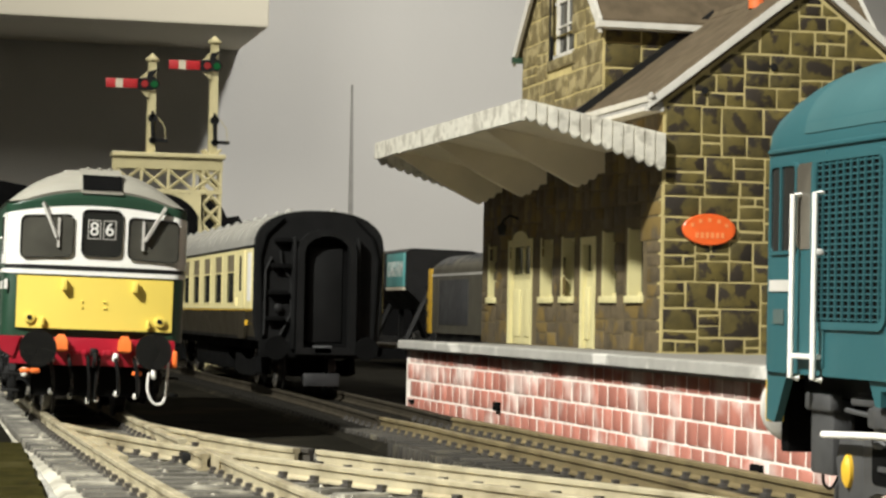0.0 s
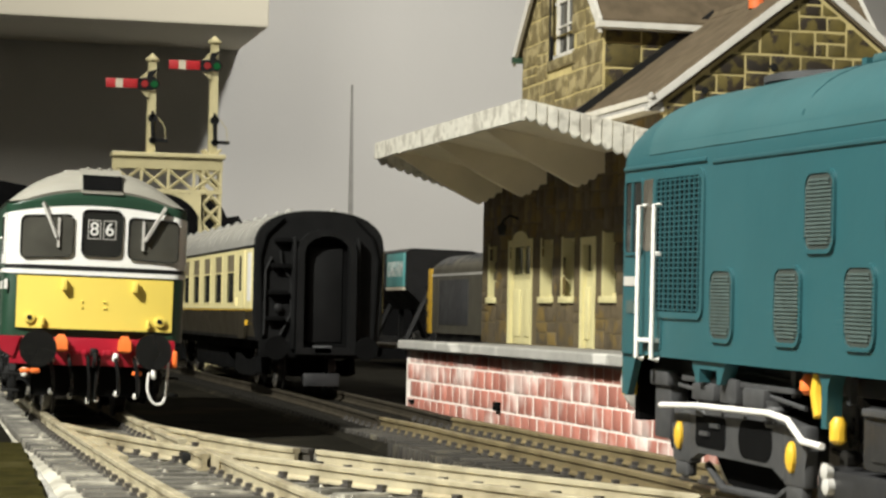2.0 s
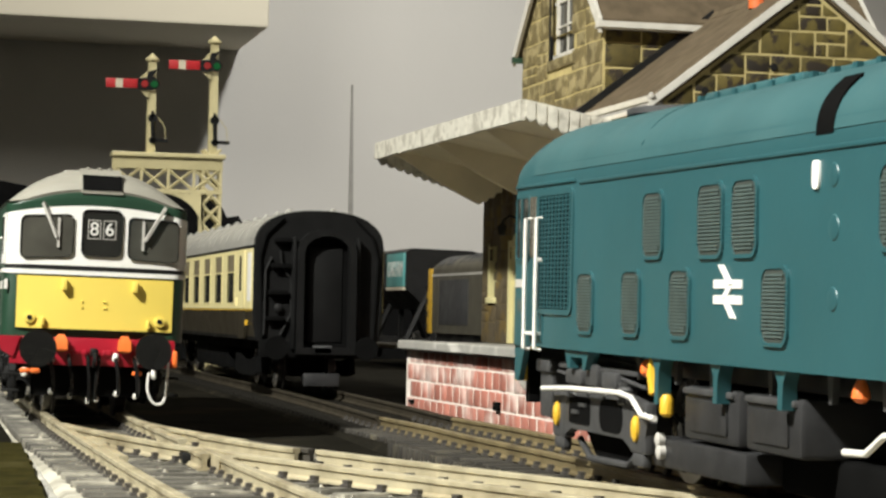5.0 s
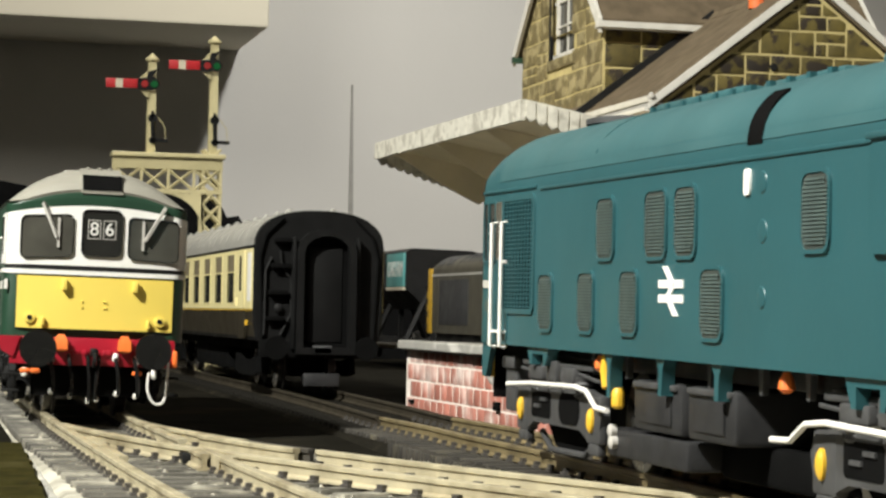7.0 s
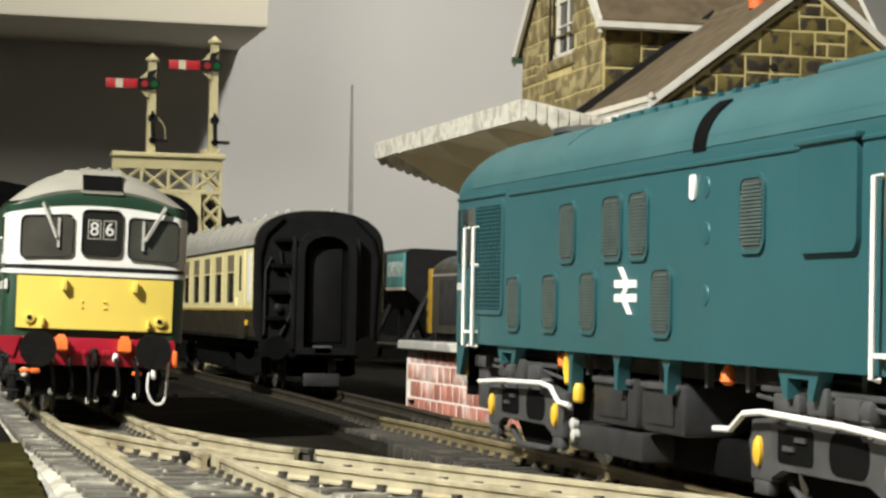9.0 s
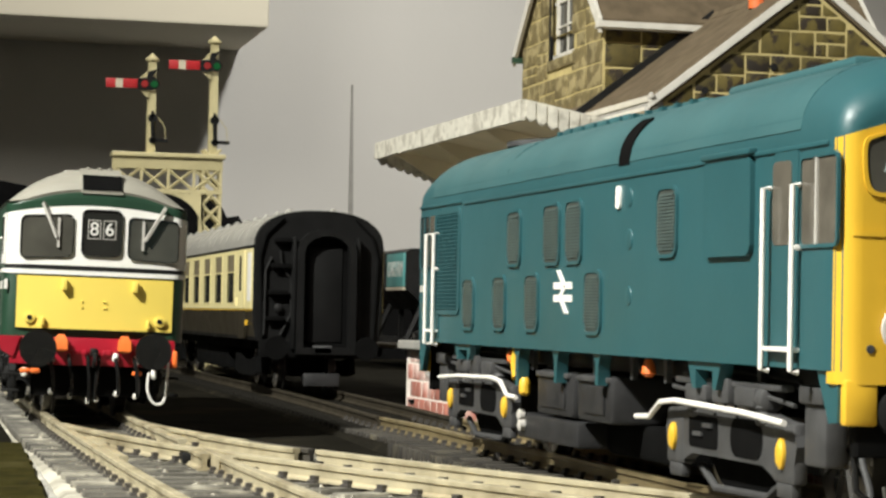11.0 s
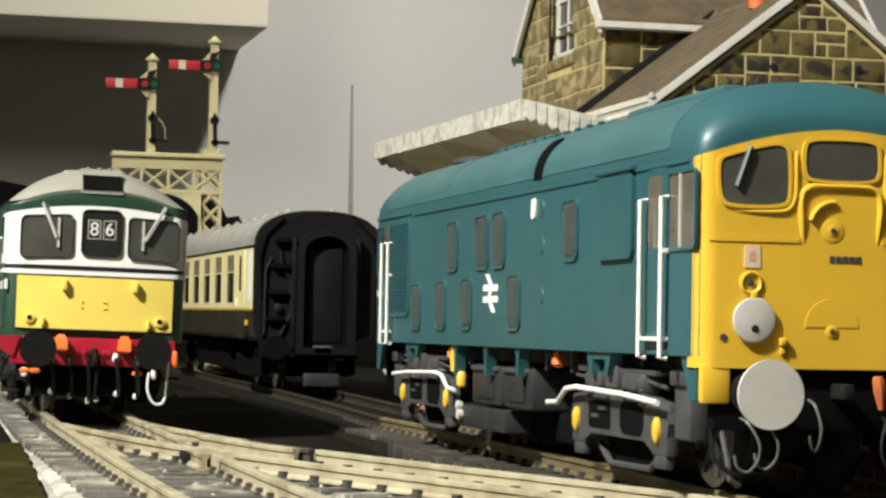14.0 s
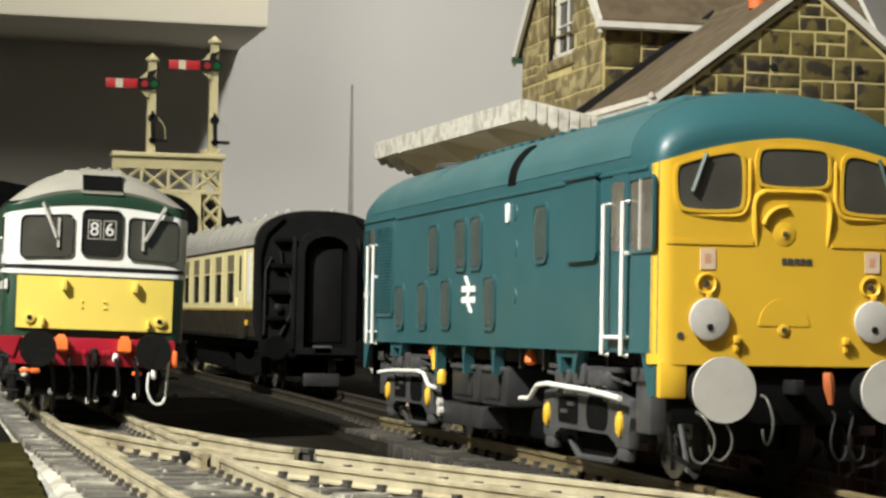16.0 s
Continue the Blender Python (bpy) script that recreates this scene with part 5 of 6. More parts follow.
    for y in np.arange(-20, 44, 6.0):
        part("roof_rib", Shape().box(-7.4, -6.6, y, y + 1.2, 50.2, 51.5), BLUE, body)
    for y in (34,):
        part("roof_seam", Shape().prism([(x, 41.25 + 10.05 * math.sin(math.acos(min(1, abs(x) / 17.95) ** (1 / 0.9))) ** 0.8 + 0.1) for x in np.linspace(-17.5, 17.5, 25)] + [(x, 41.0 + 10.0 * math.sin(math.acos(min(1, abs(x) / 17.95) ** (1 / 0.9))) ** 0.8 - 0.4) for x in np.linspace(17.5, -17.5, 25)], "y", y, y + 0.5), BLUE, body)
    # underframe
    fr = part("underframe", Shape().box(-14, 14, -H + 3, H - 3, 14.8, 17.3, 0.2), BLACK, L)
    for y0, y1 in ((4.2, 22.0), (-13.6, 2.2)):
        tk = part("tank", Shape().box(-15.8, 15.8, y0, y1, 7.6, 14.2, 0.8), TANK, fr)
        part("tank_step", Shape().box(-16.3, 16.3, y0 + 1, y1 - 1, 13.2, 14.0, 0.2), BOGIE, tk)
        part("tank_door", Shape().box(-16.1, -15.7, y0 + 3, y1 - 3, 8.8, 12.6, 0.1), TANK, tk)
    part("battery_box", Shape().box(-15.6, 15.6, 2.4, 33, 3.4, 7.2, 0.6), TANK, fr)
    part("belly_tank", Shape().box(-11, 11, -26, 3, 2.8, 7.6, 0.8), MATTBLACK, fr)
    for y, z in ((29.4, 6.9), (29.0, 5.4)):
        part("filler_cap", Shape().lathe((-15.6, y, z), "x", [(0.9, 0), (0.9, -0.8), (0.5, -1.0)], 12), BUFFER, fr)
    bogie(L, 55.4, BOGIE, YELLOW, -1)
    bogie(L, -55.4, BOGIE, YELLOW, 1)
    sets = [wheelset(L, y, 7.0) for y in (72.4, 38.4, -38.4, -72.4)]
    for o in sets:
        o.location.z = 7.45 * MM
    return L, sets


def green_loco():
    y0 = 456.2
    G = thing("diesel_locomotive", "green and white model diesel locomotive with a small yellow panel, standing", "locomotive", at=(36.6, y0, -0.25))
    G.rotation_euler = (0, radians(1.1), 0)
    H, W = 94.0, 18.4
    bow = lambda x, d: d + 0.004 * x * x * max(0.0, 1 - d / 12)
    body = part("body", Shape().loft([[(x, bow(x, y + H), z) for x, y, z in r] for r in body_rings(H, W, 15.6, 42.6, 45.0, 50.9, 13, 2.6, peak=2.35)]), GREEN, G, smooth=28)
    rr = []
    for r in body_rings(H, W, 15.6, 42.6, 45.0, 50.9, 13, 2.6, peak=2.35):
        d = r[0][1] + H
        if d < 0.2:
            continue
        rr.append([(x * 1.004, bow(x, y + H) - (0.25 if d < 8 else 0), max(z + 0.14, 43.1 + 1.5 * max(0, 1 - d / 3) * (1 - (x / W) ** 2))) for x, y, z in r[1:-1]])
    part("roof", Shape().loft(rr, close=True), ROOFGREY, body, "pale grey domed roof")
    yf = lambda x: 0.004 * x * x + (2.6 - math.sqrt(max(0, 2.6**2 - max(0, abs(x) - 15.8) ** 2)))
    at = lambda a, b, d: (a, yf(a) - 0.3 - d, b)
    top = lambda x: 43.6 - 1.9 * (abs(x) / 18) ** 2
    wp = part("window_surround", face_panel(-18.1, 18.1, lambda x: 30.6 - 0.1 * (x / 18) ** 2, lambda x: 42.9 - 2.0 * (x / 18) ** 2, yf, 0.32, 0.6, 40), WHITE, body, "white window surround")
    for w, cx in ((10.2, -10.2), (7.8, 0.8), (10.2, 11.4)):
        h, cz = (8.3, 37.0) if abs(cx) > 5 else (9.2, 37.4)
        ou, inn = rounded(w + 0.4, h + 0.4, 1.3, 4, cx, cz), rounded(w, h, 1.1, 4, cx, cz)
        sk = lambda p: (p[0], p[1] - 0.055 * abs(p[0]) * (1 if abs(cx) > 5 else 0))
        ou, inn = [sk(p) for p in ou], [sk(p) for p in inn]
        wn = part("windscreen", ring_frame(inn, ou, at, -0.1, 0.5), BLACK, wp)
        part("glass", bent_pane(inn, at, 0.3 if abs(cx) > 5 else 0.2), CABGL if abs(cx) > 5 else DARKGL, wn)
    for k, t in enumerate("86"):
        x = -0.75 + 3.1 * k
        lettering("headcode_digit", t, 3.9, WHITE, wp, pose(x * MM, -0.62 * MM, 38.1 * MM, 90, 0, 0), extrude=0.05)
        o, i = rounded(2.6, 3.9, 0.15, 2, x, 38.1), rounded(2.3, 3.6, 0.1, 2, x, 38.1)
        part("digit_border", ring_frame(i, o, at, 0.1, 0.3), BUFFER, wp)
    for x0, x1, x2 in ((-11.2, -8.2, -7.9), (13.6, 9.6, 9.2)):
        part("wiper", Shape().bar((x0, yf(x0) - 1.1, 43.2), (x1, yf(x1) - 1.1, 36.2), 0.6).box(x2 - 0.25, x2 + 0.25, yf(x2) - 1.0, yf(x2) - 0.7, 34.2, 40.2), BUFFER, wp)
    part("green_band", face_panel(-17.6, 17.6, lambda x: 43.0 - 2.0 * (x / 18) ** 2, lambda x: 44.5 - 2.2 * (x / 18) ** 2, yf, 0.35, 0.9, 30), GREEN, body)
    part("white_stripe", face_panel(-18.2, 18.2, lambda x: 28.7, lambda x: 29.6, yf, 0.36, 0.5, 30), WHITE, body)
    part("black_stripe", face_panel(-18.2, 18.2, lambda x: 29.7, lambda x: 30.5, yf, 0.30, 0.5, 30), BLACK, body)
    yp = part("yellow_panel", face_panel(-15.7, 15.9, lambda x: 17.7, lambda x: 28.3, yf, 0.33, 0.5, 24), YELLOW33, body, "small pale yellow warning panel")
    for x in (-6.3, 8.0):
        part("lamp_bracket", Shape().box(x - 0.5, x + 0.5, yf(x) - 1.6, yf(x) - 0.3, 25.6, 27.8, 0.1), YELLOW33, yp)
    for x in (-2.6, 1.8, 2.3):
        for z in (22.2, 23.4):
            part("rivet", Shape().lathe((x, yf(x) - 0.3, z), "y", [(0.28, 0), (0.2, -0.25)], 8), YELLOW33, yp)
    for x in (-13.0, 13.3):
        part("lamp_socket", Shape().lathe((x, yf(x) - 0.3, 19.8), "y", [(1.1, 0), (1.1, -0.5), (0.6, -0.6)], 14), YELLOW33, yp)
        part("socket_hole", Shape().lathe((x, yf(x) - 0.8, 19.8), "y", [(0.55, 0), (0.5, -0.2)], 12), BLACK, yp)
    for x in (-10.4, 10.9):
        part("lamp_iron", Shape().box(x - 0.3, x + 0.3, yf(x) - 1.3, yf(x) - 0.3, 18.2, 20.0, 0.1), YELLOW33, yp)
    # hooter box in the roof dome
    hb = part("horn_box", Shape().prism([(-0.2, 45.4), (-0.2, 46.0), (2.6, 49.5), (9, 51.0), (9, 45.4)], "x", -3.6, 4.8), ROOFGREY, body)
    part("horn_opening", Shape().prism([(-0.35, 46.2), (2.15, 49.35), (2.6, 49.1), (0.3, 45.9)], "x", -3.4, 4.6), MATTBLACK, hb)
    part("roof_ribs", Shape().box(-2.2, -1.6, 8, 60, 50.6, 51.3).box(0.2, 0.8, 8, 60, 50.6, 51.3).box(2.4, 3.0, 8, 60, 50.6, 51.3), ROOFGREY, body)
    for y in (22, 60, 110, 150):
        part("roof_vent", Shape().box(-6, 6, y, y + 18, 50.2, 51.4, 0.4), ROOFGREY, body)
    for sx in (-1, 1):
        X = W * sx
        part("white_band", Shape().box(X - 0.2 * sx, X + 0.15 * sx, 2.8, 2 * H - 2.8, 28.8, 29.6), WHITE, body)
        part("side_surround", Shape().box(X - 0.2 * sx, X + 0.12 * sx, 2.6, 14, 30.6, 40.8), WHITE, body)
        part("side_window", Shape().prism(rounded(7, 7.5, 1.0, 3, 8.4, 36.4), "x", X, X + 0.25 * sx), CABGL, body)
        part("cab_door", Shape().prism(rounded(7, 24, 0.6, 2, 20, 30), "x", X - 0.1 * sx, X + 0.2 * sx), GREEN, body)
        for y in (15.6, 24.4):
            part("handrail", Shape().tube([(X, y, 36), (X + 0.9 * sx, y, 36), (X + 0.9 * sx, y, 18), (X, y, 18)], 0.35, 8), WIRE, body)
        for y in (45, 70, 120, 145):
            part("side_window", Shape().prism(rounded(9, 6, 1.0, 3, y, 36.5), "x", X - 0.1 * sx, X + 0.2 * sx), DARKGL, body)
        part("number_bar", Shape().box(X, X + 0.15 * sx, 6, 14, 25.4, 27.0), WIRE, body)
    part("number_bar", Shape().box(-18.3, -17.6, 1.1, 1.5, 25.4, 27.4), WIRE, body)
    # buffer beam
    bb = part("buffer_beam", Shape().box(-16.6, 16.6, -0.2, 1.8, 10.4, 16.0, 0.2), RED, G, "red buffer beam with orange and silver fittings")
    for x in (-11.4, 11.6):
        buffer_at(bb, x, -0.2, 13.7, -1, 3.7, GLOSSBLACK, BLACK, 7.0)
    for x in (-6.6, 6.2):
        part("air_cock", Shape().loft([[(x + a, -1.6 + b, z) for a, b in ((-q, -q), (q, -q), (q, q), (-q, q))] for z, q in ((16.6, 0.6), (15.6, 1.2), (13.6, 1.3), (13.2, 0.8))]), ORANGE, bb)
    for x, z, m in ((-8.4, 11.8, WIRE), (-13.6, 9.0, WIRE), (4.6, 12.4, WIRE), (8.8, 12.0, WIRE), (12.4, 9.2, WIRE)):
        part("hose_union", Shape().lathe((x, -0.8, z), "z", [(0.35, -1.2), (0.65, -0.9), (0.65, 0.3), (0.4, 0.7)], 10), m, bb)
    for x in (-11.5, -13.6, 9.0):
        part("orange_tap", Shape().box(x - 1.0, x + 1.0, -1.6, -0.6, 8.6, 9.6, 0.4), ORANGE, bb)
    part("side_tap", Shape().box(16.2, 17.2, -1.0, 0.8, 10.4, 14.0, 0.4), ORANGE, bb)
    part("side_step", Shape().prism([(-19.0, 16.0), (-14.6, 16.0), (-16.0, 11.8), (-18.4, 13.0)], "y", -0.6, 0.2), RED, bb)
    for x, drop, bend in ((-8.6, 6.2, 0.6), (-4.8, 7.0, 0.5), (4.6, 6.4, 0.5), (8.4, 6.8, 0.6), (-1.0, 8.0, 0.3), (1.2, 7.6, -0.4)):
        hose = part("brake_hose", Shape().tube(curved([(x, -0.2, 12.4), (x, -1.4, 11.6), (x + bend, -2.2, 12.0 - drop * 0.5), (x + bend * 1.4, -2.0, 12.0 - drop), (x + bend * 0.6, -1.6, 11.2 - drop)]), 0.42, 8), GLOSSBLACK, bb)
        part("hose_end", Shape().lathe((x + bend * 0.6, -1.6, 10.6 - drop), "z", [(0.2, 0), (0.5, 0.3), (0.5, 0.8), (0.3, 1.2)], 8), BUFFER, hose)
    part("jumper_cable", Shape().tube(curved([(11.4, -1.4, 9.4), (11.2, -1.8, 6), (12.2, -1.8, 3.6), (13.6, -1.8, 3.0), (14.8, -1.8, 4.2), (15.2, -1.4, 9.0), (15.4, -0.6, 12.0)]), 0.28, 8), WIRE, bb, "thin silver jumper cable")
    part("coupling_hook", Shape().box(-0.6, 0.8, -3.4, -0.2, 12.4, 14.0, 0.3).lathe((0.1, -3.2, 11.6), "x", [(1.6, -0.3), (1.6, 0.3), (0.9, 0.3), (0.9, -0.3)], 14), BLACK, bb)
    for x in (-3.4, -1.6, 2.4, 3.2):
        part("red_fitting", Shape().box(x - 0.5, x + 0.5, -0.9, -0.2, 12.6, 13.6, 0.15), RED, bb)
    part("snow_plough_bracket", Shape().box(-12, 12, 3.5, 5.5, 4.0, 10.4, 0.3), MATTBLACK, bb)
    for x in (-17.8, 14.4):
        for z in (4.6, 8.0):
            part("step", Shape().box(x, x + 3.4, 1, 3, z, z + 0.6, 0.1), BLACK, bb)
    fr = part("underframe", Shape().box(-14.5, 14.5, 3, 2 * H - 3, 13.0, 15.7, 0.2), BLACK, G)
    part("tank", Shape().box(-15, 15, 66, 120, 3.5, 13.2, 0.8), BLACK, fr)
    for yc in (38, 150):
        bogie(G, yc, BLACK, BLACK, 1 if yc < 90 else -1, wires=False)
        for dy in (-17, 17):
            w = wheelset(G, yc + dy, 7.0)
            w.location.z = 7.1 * MM
    return G


def coach():
    C = thing("passenger_coach", "chocolate and cream model coach with a black gangwayed end", "coach", at=(114.6, 628, -0.6))
    Lc, W = 262.0, 18.9
    n = 10
    def sect(y, w=W, zb=14.2, crown=51.7, zc=41.0):
        rt = [(w * math.cos(math.pi / 2 * i / n) ** 0.8 if i < n else 0, zc + (crown - zc) * math.sin(math.pi / 2 * i / n) ** 0.85) for i in range(n + 1)]
        tum = [(w - 1.0, zb), (w - 0.2, zb + 5), (w, 23)]
        h = tum + rt
        return [(x, y, z) for x, z in h] + [(-x, y, z) for x, z in reversed(h[:-1])]
    body = part("body", Shape().loft([sect(0, W - 0.5), sect(0.6, W), sect(Lc - 0.6, W), sect(Lc, W - 0.5)]), COACHEND, C, smooth=28)
    roof = Shape()
    rings = []
    for y in (1.0, 3.2, Lc - 3.2, Lc - 1):
        rings.append([(x * 1.006, y, z + 0.15) for x, _, z in sect(0)[3:-3]])
    part("roof", roof.loft(rings), COACHROOF, body, "silver grey ribbed roof")
    rb = Shape()
    for y in np.arange(6, Lc, 13.5):
        rb.loft([[(x * 1.012, y + dy, z + 0.3) for x, _, z in sect(0)[4:-4]] for dy in (0, 0.7)])
    part("roof_ribs", rb, COACHROOF, body)
    for y in np.arange(12, Lc, 21.0):
        for x in (-7.0, 6.0):
            part("roof_vent", Shape().lathe((x, y, 49.6 if x < 0 else 50.0), "z", [(1.7, 0), (1.7, 1.0), (1.9, 1.2), (1.2, 2.2), (0.4, 3.0)], 12), COACHROOF, body)
    for sx in (-1, 1):
        X = W * sx
        holes = [(36.5 + 27.4 * k, 51.5 + 27.4 * k) for k in range(8)]
        hz = (25.0, 39.4)
        sh = Shape()
        y = 1.2
        for a, b in holes:
            sh.box(X - 0.25 * sx, X + 0.28 * sx, y, a, 23.2, 40.6)
            sh.box(X - 0.25 * sx, X + 0.28 * sx, a, b, 23.2, hz[0]).box(X - 0.25 * sx, X + 0.28 * sx, a, b, hz[1], 40.6)
            y = b
        sh.box(X - 0.25 * sx, X + 0.28 * sx, y, Lc - 1.2, 23.2, 40.6)
        bmesh.ops.remove_doubles(sh.bm, verts=sh.bm.verts, dist=0.0005)
        cp = part("cream_side", sh, CREAM, body, "cream upper side panel", smooth=0)
        for a, b in holes:
            w = part("window", Shape().box(X, X + 0.1 * sx, a, b, hz[0], hz[1]), DARKGL, cp)
            part("blind", Shape().box(X + 0.05 * sx, X + 0.16 * sx, a + 0.3, b - 0.3, 34.4, 39.4), BLINDM, w)
            part("window_frame", Shape().box(X, X + 0.4 * sx, a - 0.5, a, hz[0], hz[1]).box(X, X + 0.4 * sx, b, b + 0.5, hz[0], hz[1]).box(X, X + 0.4 * sx, a - 0.5, b + 0.5, hz[0] - 0.5, hz[0]).box(X, X + 0.4 * sx, a, b, 34.0, 34.4), CREAM, w)
        part("waist_line", Shape().box(X, X + 0.30 * sx, 1.2, Lc - 1.2, 22.7, 22.95), YELLOW, body)
        part("chocolate_side", Shape().prism([(X - 1.0 * sx, 14.4), (X - 0.05 * sx, 19.2), (X + 0.2 * sx, 22.5), (X - 0.4 * sx, 22.5), (X - 1.6 * sx, 14.4)], "y", 1.2, Lc - 1.2), CHOC, body)
        d = part("door", Shape().prism(rounded(12, 17.0, 0.8, 2, 21, 31.7), "x", X, X + 0.5 * sx), CREAM, body, "cream door with a droplight window")
        part("lower_panel", Shape().prism(rounded(12, 8.0, 0.6, 2, 21, 18.6), "x", X - 0.4 * sx, X + 0.35 * sx), CHOC, d)
        part("droplight", Shape().prism(rounded(3.6, 10.4, 0.6, 2, 22.6, 33.6), "x", X + 0.4 * sx, X + 0.6 * sx), DARKGL, d)
        part("frosted_window", Shape().prism(rounded(6.5, 14, 0.6, 2, 6.4, 32.4), "x", X + 0.2 * sx, X + 0.4 * sx), WIRE, body)
        part("door_handle", Shape().box(X + 0.3 * sx, X + 1.0 * sx, 28.5, 29.5, 24, 26.5), CREAM, d)
        part("number_bar", Shape().box(X, X + 0.4 * sx, 10, 13, 18.4, 20), YELLOW, body)
        part("rain_strip", Shape().box(X - 0.6 * sx, X + 0.25 * sx, 1, Lc - 1, 41.0, 41.5), COACHEND, body)
    # gangway end
    at = lambda a, b, d: (a, -d, b)
    def arch(w, h0, h1, k=8):
        return [(-w, h0), (w, h0)] + [(w * math.cos(t), h1 - w * 0.75 + w * 0.75 * math.sin(t)) for t in np.linspace(0, math.pi, k)]
    ou, inn = [(a + 1.6, b) for a, b in arch(8.6, 10.5, 46.5)], [(a + 1.6, b) for a, b in arch(6.6, 12.5, 44.4)]
    gw = part("gangway", ring_frame(inn, ou, at, -0.2, 4.6), COACHEND, C, "black corridor connection")
    part("gangway_door", bent_pane(inn, at, 1.2), MATTBLACK, gw)
    for a, b in ((-5.6, 5.6),):
        part("door_panel", Shape().box(-3.4, 6.6, -1.6, -1.1, 14, 41, 0.3), COACHEND, gw)
    for x in (-1, 1):
        part("gangway_side", Shape().box(1.6 + 8.8 * x, 1.6 + 9.8 * x, -3.6, 0.2, 12, 44, 0.2), COACHEND, gw)
        part("corner_rib", Shape().tube([(16.2 * x, -0.5, 15), (17.2 * x, -0.6, 38), (15.5 * x, -0.6, 44.5), (10.5 * x, -0.6, 49.4)], 0.4, 8), MATTBLACK, C)
    for z in (20.0, 27.4, 35.0, 42.4):
        part("end_step", Shape().box(-15.6 + (z - 20) * 0.1, -10.4 + (z - 20) * 0.15, -2.4, 0, z, z + 1.3, 0.15), MATTBLACK, C)
    part("end_pipe", Shape().tube([(-11.5, -0.7, 40), (-10.8, -0.8, 35), (-8.2, -0.8, 32), (-8.0, -0.8, 22), (-11, -0.8, 16)], 0.4, 8), BLACK, C)
    part("end_pipe", Shape().tube([(-14.0, -0.7, 38), (-15.6, -0.8, 34), (-15.8, -0.8, 16)], 0.4, 8), BLACK, C)
    part("lamp_iron", Shape().lathe((-11.8, -0.6, 23.6), "y", [(1.2, 0), (1.2, -0.6), (0.5, -0.9)], 12), BLACK, C)
    part("buffer_beam", Shape().box(-17, 17, -0.6, 1.6, 9.4, 14.4, 0.3), MATTBLACK, C)
    for x in (-13.0, 13.0):
        buffer_at(C, x, -0.4, 12.3, -1, 3.4, MATTBLACK, MATTBLACK, 6.0)
    part("coupling", Shape().box(-1.8, 3.4, -4.6, -0.6, 10.6, 13.0, 0.3), BOGIE, C)
    part("coupler_plate", Shape().box(-5.2, 5.0, -7.5, -6.5, 1.6, 5.2, 0.2), TANK, C)
    for yc in (40, 222):
        b = part("bogie", Shape().box(-8, 8, yc - 18, yc + 18, 3.5, 10, 0.3), MATTBLACK, C)
        for x in (-1, 1):
            part("side_frame", Shape().prism([(yc - 22, 4.5), (yc - 20, 9.6), (yc - 8, 8), (yc + 8, 8), (yc + 20, 9.6), (yc + 22, 4.5), (yc + 12, 3.4), (yc - 12, 3.4)], "x", 14 * x - 0.8, 14 * x + 0.8), MATTBLACK, b)
        for dy in (-17, 17):
            w = wheelset(C, yc + dy, 6.2)
    part("underframe", Shape().box(-15.5, 15.5, 2, Lc - 2, 11.5, 14.5, 0.2).box(-13, 13, 90, 170, 4, 11.5, 0.6), MATTBLACK, C)
    return C


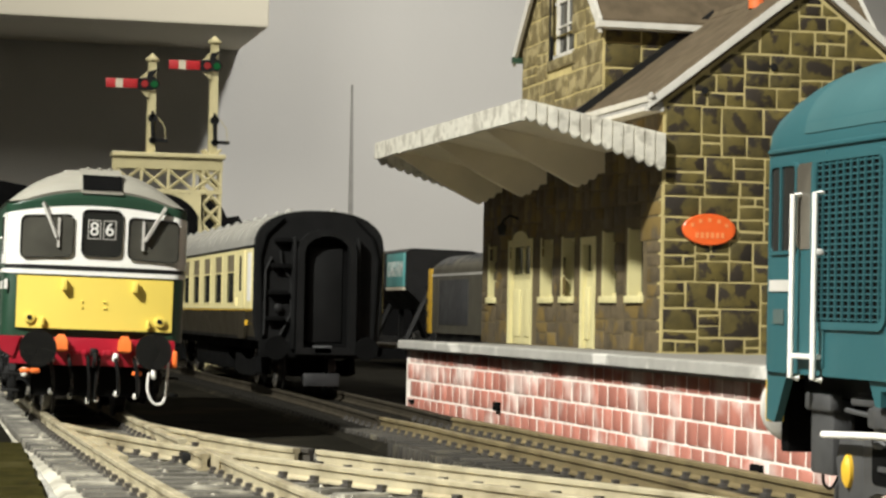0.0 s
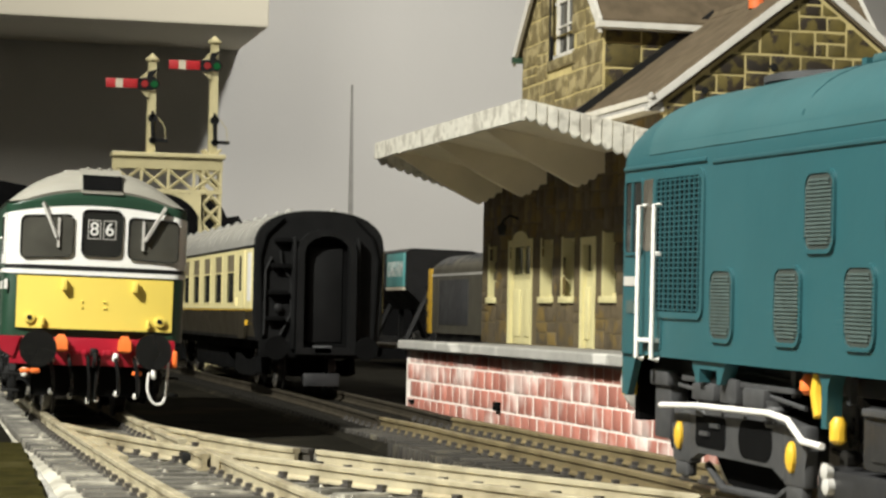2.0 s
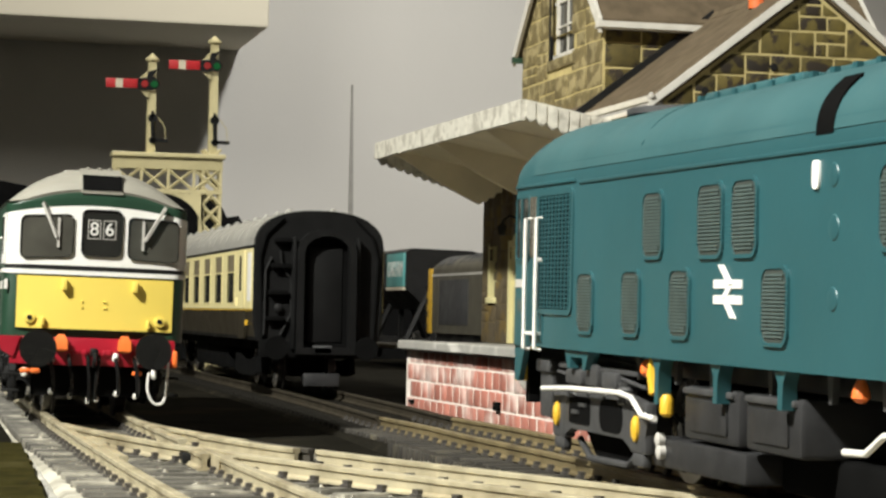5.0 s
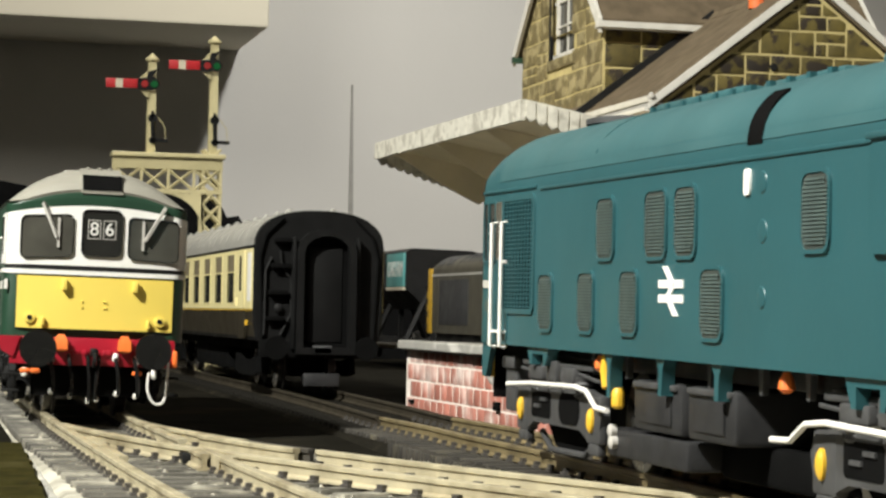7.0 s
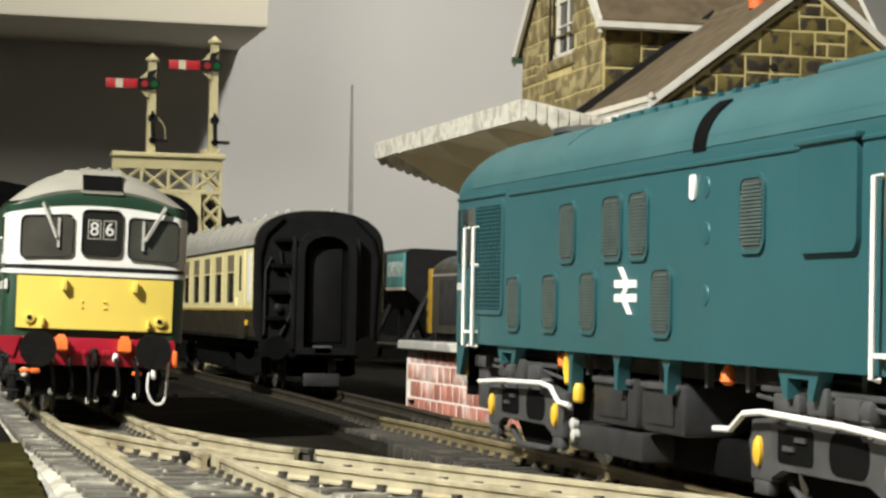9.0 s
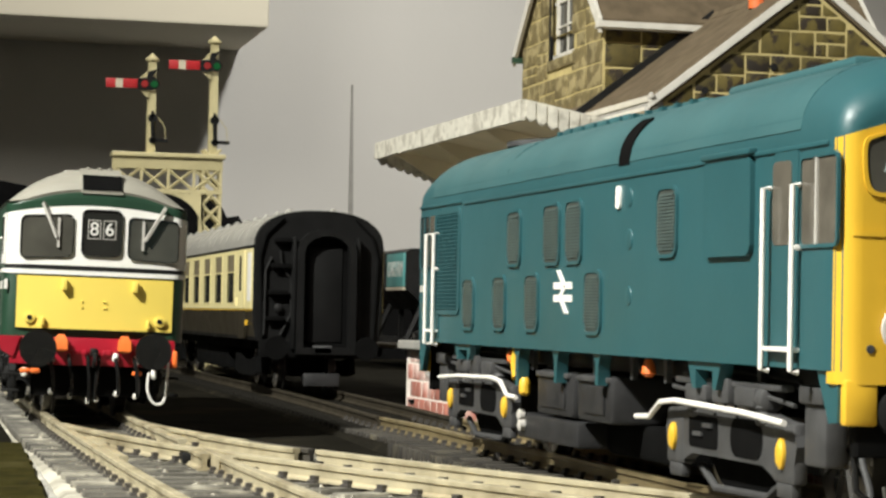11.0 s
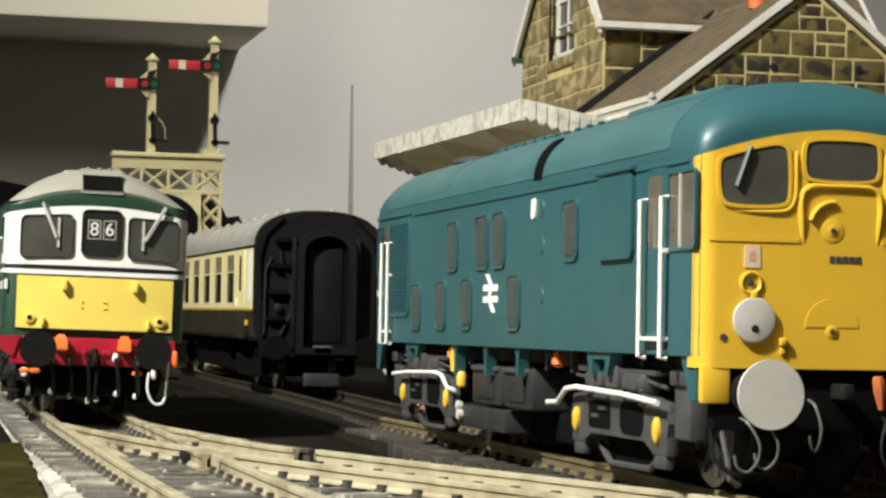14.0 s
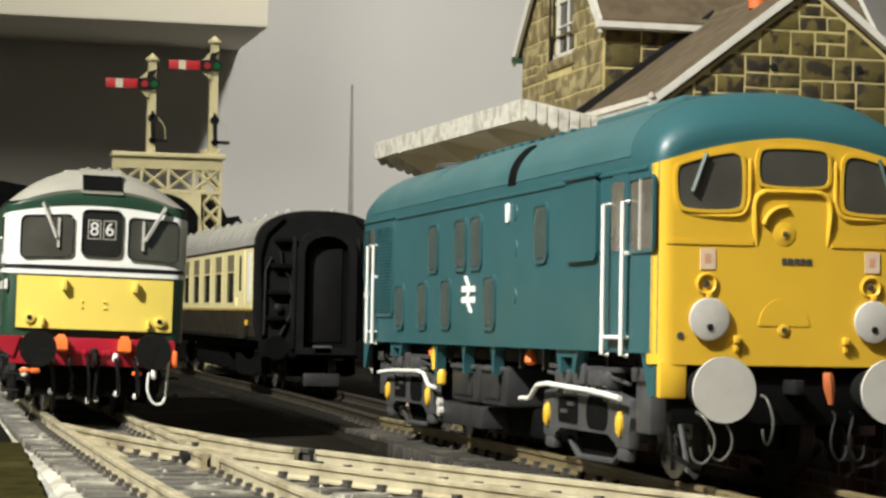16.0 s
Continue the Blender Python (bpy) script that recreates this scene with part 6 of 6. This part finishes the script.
def far_vehicles():
    F = thing("diesel_locomotive", "faded brown-grey model diesel with a yellow striped nose, standing far off", "locomotive", at=(256.5, 920, -0.5))
    H, W = 100.0, 17.6
    body = part("body", Shape().loft(body_rings(H, W, 14, 41.0, 44.8, 50.6, 14, 2.6)), GREYLOCO, F, smooth=28)
    X = -W
    part("cantrail_stripe", Shape().box(X - 0.25, X + 0.1, -H + 4, H - 6, 40.2, 41.3), BUFFER, body)
    part("side_panel", Shape().box(X - 0.3, X, 24, 78, 18, 38.5, 0.1), BOGIE, body)
    part("cab_door", Shape().box(X - 0.25, X, 80, 92, 16, 39, 0.1), GREYLOCO, body)
    part("nose_side", Shape().box(X - 0.35, X + 0.3, 93, 100.3, 13.8, 44, 0.2), YELLOW, body, "yellow nose side with black stripes")
    n = part("nose", Shape().box(-15, 12, 99, 116, 13.8, 36, 1.2), YELLOW, body)
    for z in (16, 22, 28, 34):
        part("black_stripe", Shape().prism([(100.5, z - 3), (116.2, z), (116.2, z + 2.6), (100.5, z - 0.4)], "x", -15.2, -14.9), BLACK, n)
    for k in range(9):
        y = -10 + 7 * k
        part("roof_rib", Shape().prism([(x, 41 + 9.6 * math.sin(math.acos(min(1, abs(x) / 17.6) ** (1 / 0.9))) ** 0.8 + 0.5) for x in np.linspace(-16, -5, 7)] + [(x, 40.6 + 9.6 * math.sin(math.acos(min(1, abs(x) / 17.6) ** (1 / 0.9))) ** 0.8) for x in np.linspace(-5, -16, 7)], "y", y, y + 1.6), BOGIE, body)
    for y0, y1 in ((60, 72), (76, 88)):
        part("roof_panel", Shape().prism([(x, 41 + 9.6 * math.sin(math.acos(min(1, abs(x) / 17.6) ** (1 / 0.9))) ** 0.8 + 0.25) for x in np.linspace(-16.5, -9, 7)] + [(x, 40.6 + 9.6 * math.sin(math.acos(min(1, abs(x) / 17.6) ** (1 / 0.9))) ** 0.8) for x in np.linspace(-9, -16.5, 7)], "y", y0, y1), BOGIE, body)
    part("underframe", Shape().box(-15, 15, -95, 95, -3, 14, 0.5), BLACK, F)
    V = thing("hopper_wagon", "black model hopper wagon with a teal nameboard side", "wagon", at=(256.3, 1056, -0.5))
    V.scale = (1.24, 1.24, 1.14)
    b = part("body", Shape().prism([(-16.6, 31), (-16.6, 46.5), (-14, 48), (10, 47.4), (17, 45.5), (17, 31), (8, 22), (-8, 22)], "y", 0, 120), BLACK, V)
    part("nameboard", Shape().box(-17.4, -16.5, 1, 33, 31.6, 46.0, 0.1), TEAL, b, "teal board lettered in white")
    lettering("board_lettering", "OAKHAM", 9.6, WHITE, b, pose(-17.45 * MM, 16.5 * MM, 38.8 * MM, 90, 0, -90) @ Matrix.Diagonal((0.68, 1, 1, 1)))
    part("board_rail", Shape().box(-17.6, -16.4, 1, 33, 30.0, 31.4), SIGWHITE, b)
    for y in (0.5, 60):
        part("support", Shape().bar((-16, y, 8), (-6, y, 32), 1.8).bar((6, y, 8), (-4, y, 32), 1.8).box(-6, -4, y - 1, y + 1, 8, 32).box(13, 16, y - 1, y + 1, 8, 32), BLACK, V)
    part("solebar", Shape().box(-16, 16, -2, 122, 5, 9, 0.2), BLACK, V)
    for y in (22, 96):
        w = wheelset(V, y, 6.0)


# ---- motion of the rolling locomotive ----
RUN = ((0, 111.18, 137.63, -1.36, 0.35, 1.61), (0.5, 110.78, 151.27, -1.29, 0.50, 1.43), (1, 110.43, 164.17, -1.20, 0.61, 1.29), (1.5, 110.15, 175.98, -1.09, 0.70, 1.18),
       (2, 109.91, 186.45, -0.98, 0.75, 1.10), (2.5, 109.70, 196.09, -0.89, 0.76, 1.04), (3, 109.50, 206.28, -0.82, 0.74, 0.99), (3.5, 109.32, 215.16, -0.74, 0.70, 0.96),
       (4, 109.07, 222.99, -0.62, 0.63, 0.93), (6.5, 108.78, 251.46, -0.47, 0.55, 0.89), (7, 108.60, 255.05, -0.37, 0.49, 0.87), (7.5, 108.52, 258.68, -0.33, 0.46, 0.87),
       (8, 108.45, 262.40, -0.28, 0.42, 0.85), (8.5, 108.38, 266.28, -0.24, 0.37, 0.83), (9, 108.24, 271.46, -0.21, 0.21, 0.73), (11.5, 108.04, 307.01, -0.18, -0.01, 0.56),
       (12, 107.91, 314.63, -0.17, -0.16, 0.43), (12.5, 107.85, 321.43, -0.18, -0.21, 0.36), (13, 107.81, 327.42, -0.19, -0.26, 0.29), (13.5, 107.76, 332.96, -0.20, -0.30, 0.23),
       (14, 107.73, 337.58, -0.21, -0.33, 0.18), (14.5, 107.70, 341.75, -0.22, -0.36, 0.13), (15, 107.68, 345.45, -0.24, -0.38, 0.09), (15.5, 107.66, 348.82, -0.26, -0.39, 0.05),
       (16, 107.66, 351.61, -0.28, -0.39, 0.01))


def motions():
    walk(runner, [(t, pose(x * MM, y * MM, z * MM, rx, 0, rz)) for t, x, y, z, rx, rz in RUN])
    ts, ys = [r[0] for r in RUN], [r[2] for r in RUN]
    for ob in runner_wheels:
        rows = []
        for i in range(65):
            t = i * 0.25
            turn = (np.interp(t, ts, ys) - ys[0]) / 7.0
            rows.append((t, Matrix.Translation(ob.location) @ Euler((-turn, 0, 0)).to_matrix().to_4x4()))
        walk(ob, rows)


# ---- build ----
room()
tracks()
plat = platform()
stn, gable_right = station()
signals()
green_loco()
coach()
far_vehicles()
runner, runner_wheels = blue_loco()

# stones and bricks
MASON = [(o[0] - 1.5, o[1] + 1.5, o[2] - 2.5, o[3] + 1.2) for o in OPENINGS]
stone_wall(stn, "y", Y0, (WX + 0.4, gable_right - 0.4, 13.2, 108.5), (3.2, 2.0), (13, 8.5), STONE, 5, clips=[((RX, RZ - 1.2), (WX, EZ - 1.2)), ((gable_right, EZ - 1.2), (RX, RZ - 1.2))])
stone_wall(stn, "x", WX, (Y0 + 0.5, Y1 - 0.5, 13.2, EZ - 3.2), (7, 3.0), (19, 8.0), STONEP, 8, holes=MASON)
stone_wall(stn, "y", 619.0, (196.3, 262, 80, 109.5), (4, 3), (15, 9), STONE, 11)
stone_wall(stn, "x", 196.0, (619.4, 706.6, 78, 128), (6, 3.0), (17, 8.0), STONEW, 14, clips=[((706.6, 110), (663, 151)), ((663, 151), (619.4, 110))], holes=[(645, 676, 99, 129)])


def bricks():
    edge_y, edge_x = [250, 342, 400, 470, 540, 630], [140.2, 141.6, 143.0, 144.0, 143.5, 141.4]
    shared = mesh_of("brick", Shape().loft([[(0, -2.95, -2.15), (0, 2.95, -2.15), (0, 2.95, 2.15), (0, -2.95, 2.15)], [(-0.10, -2.95, -2.15), (-0.10, 2.95, -2.15), (-0.10, 2.95, 2.15), (-0.10, -2.95, 2.15)], [(-0.16, -2.85, -2.05), (-0.16, 2.85, -2.05), (-0.16, 2.85, 2.05), (-0.16, -2.85, 2.05)]]), BRICK)
    rng = random.Random(3)
    for row in range(4):
        z = -4.25 + row * 4.85
        for i in range(56):
            y = 254 + i * 6.75 + (3.4 if row % 2 else 0) + rng.uniform(-0.25, 0.25)
            if y > 627:
                continue
            o = new("brick", shared)
            o.parent = plat
            slope = (np.interp(y + 3, edge_y, edge_x) - np.interp(y - 3, edge_y, edge_x)) / 6
            o.location = [(np.interp(y, edge_y, edge_x) + rng.uniform(-0.05, 0.1)) * MM, y * MM, z * MM]
            o.rotation_euler = (0, 0, -math.atan(slope))


bricks()
motions()
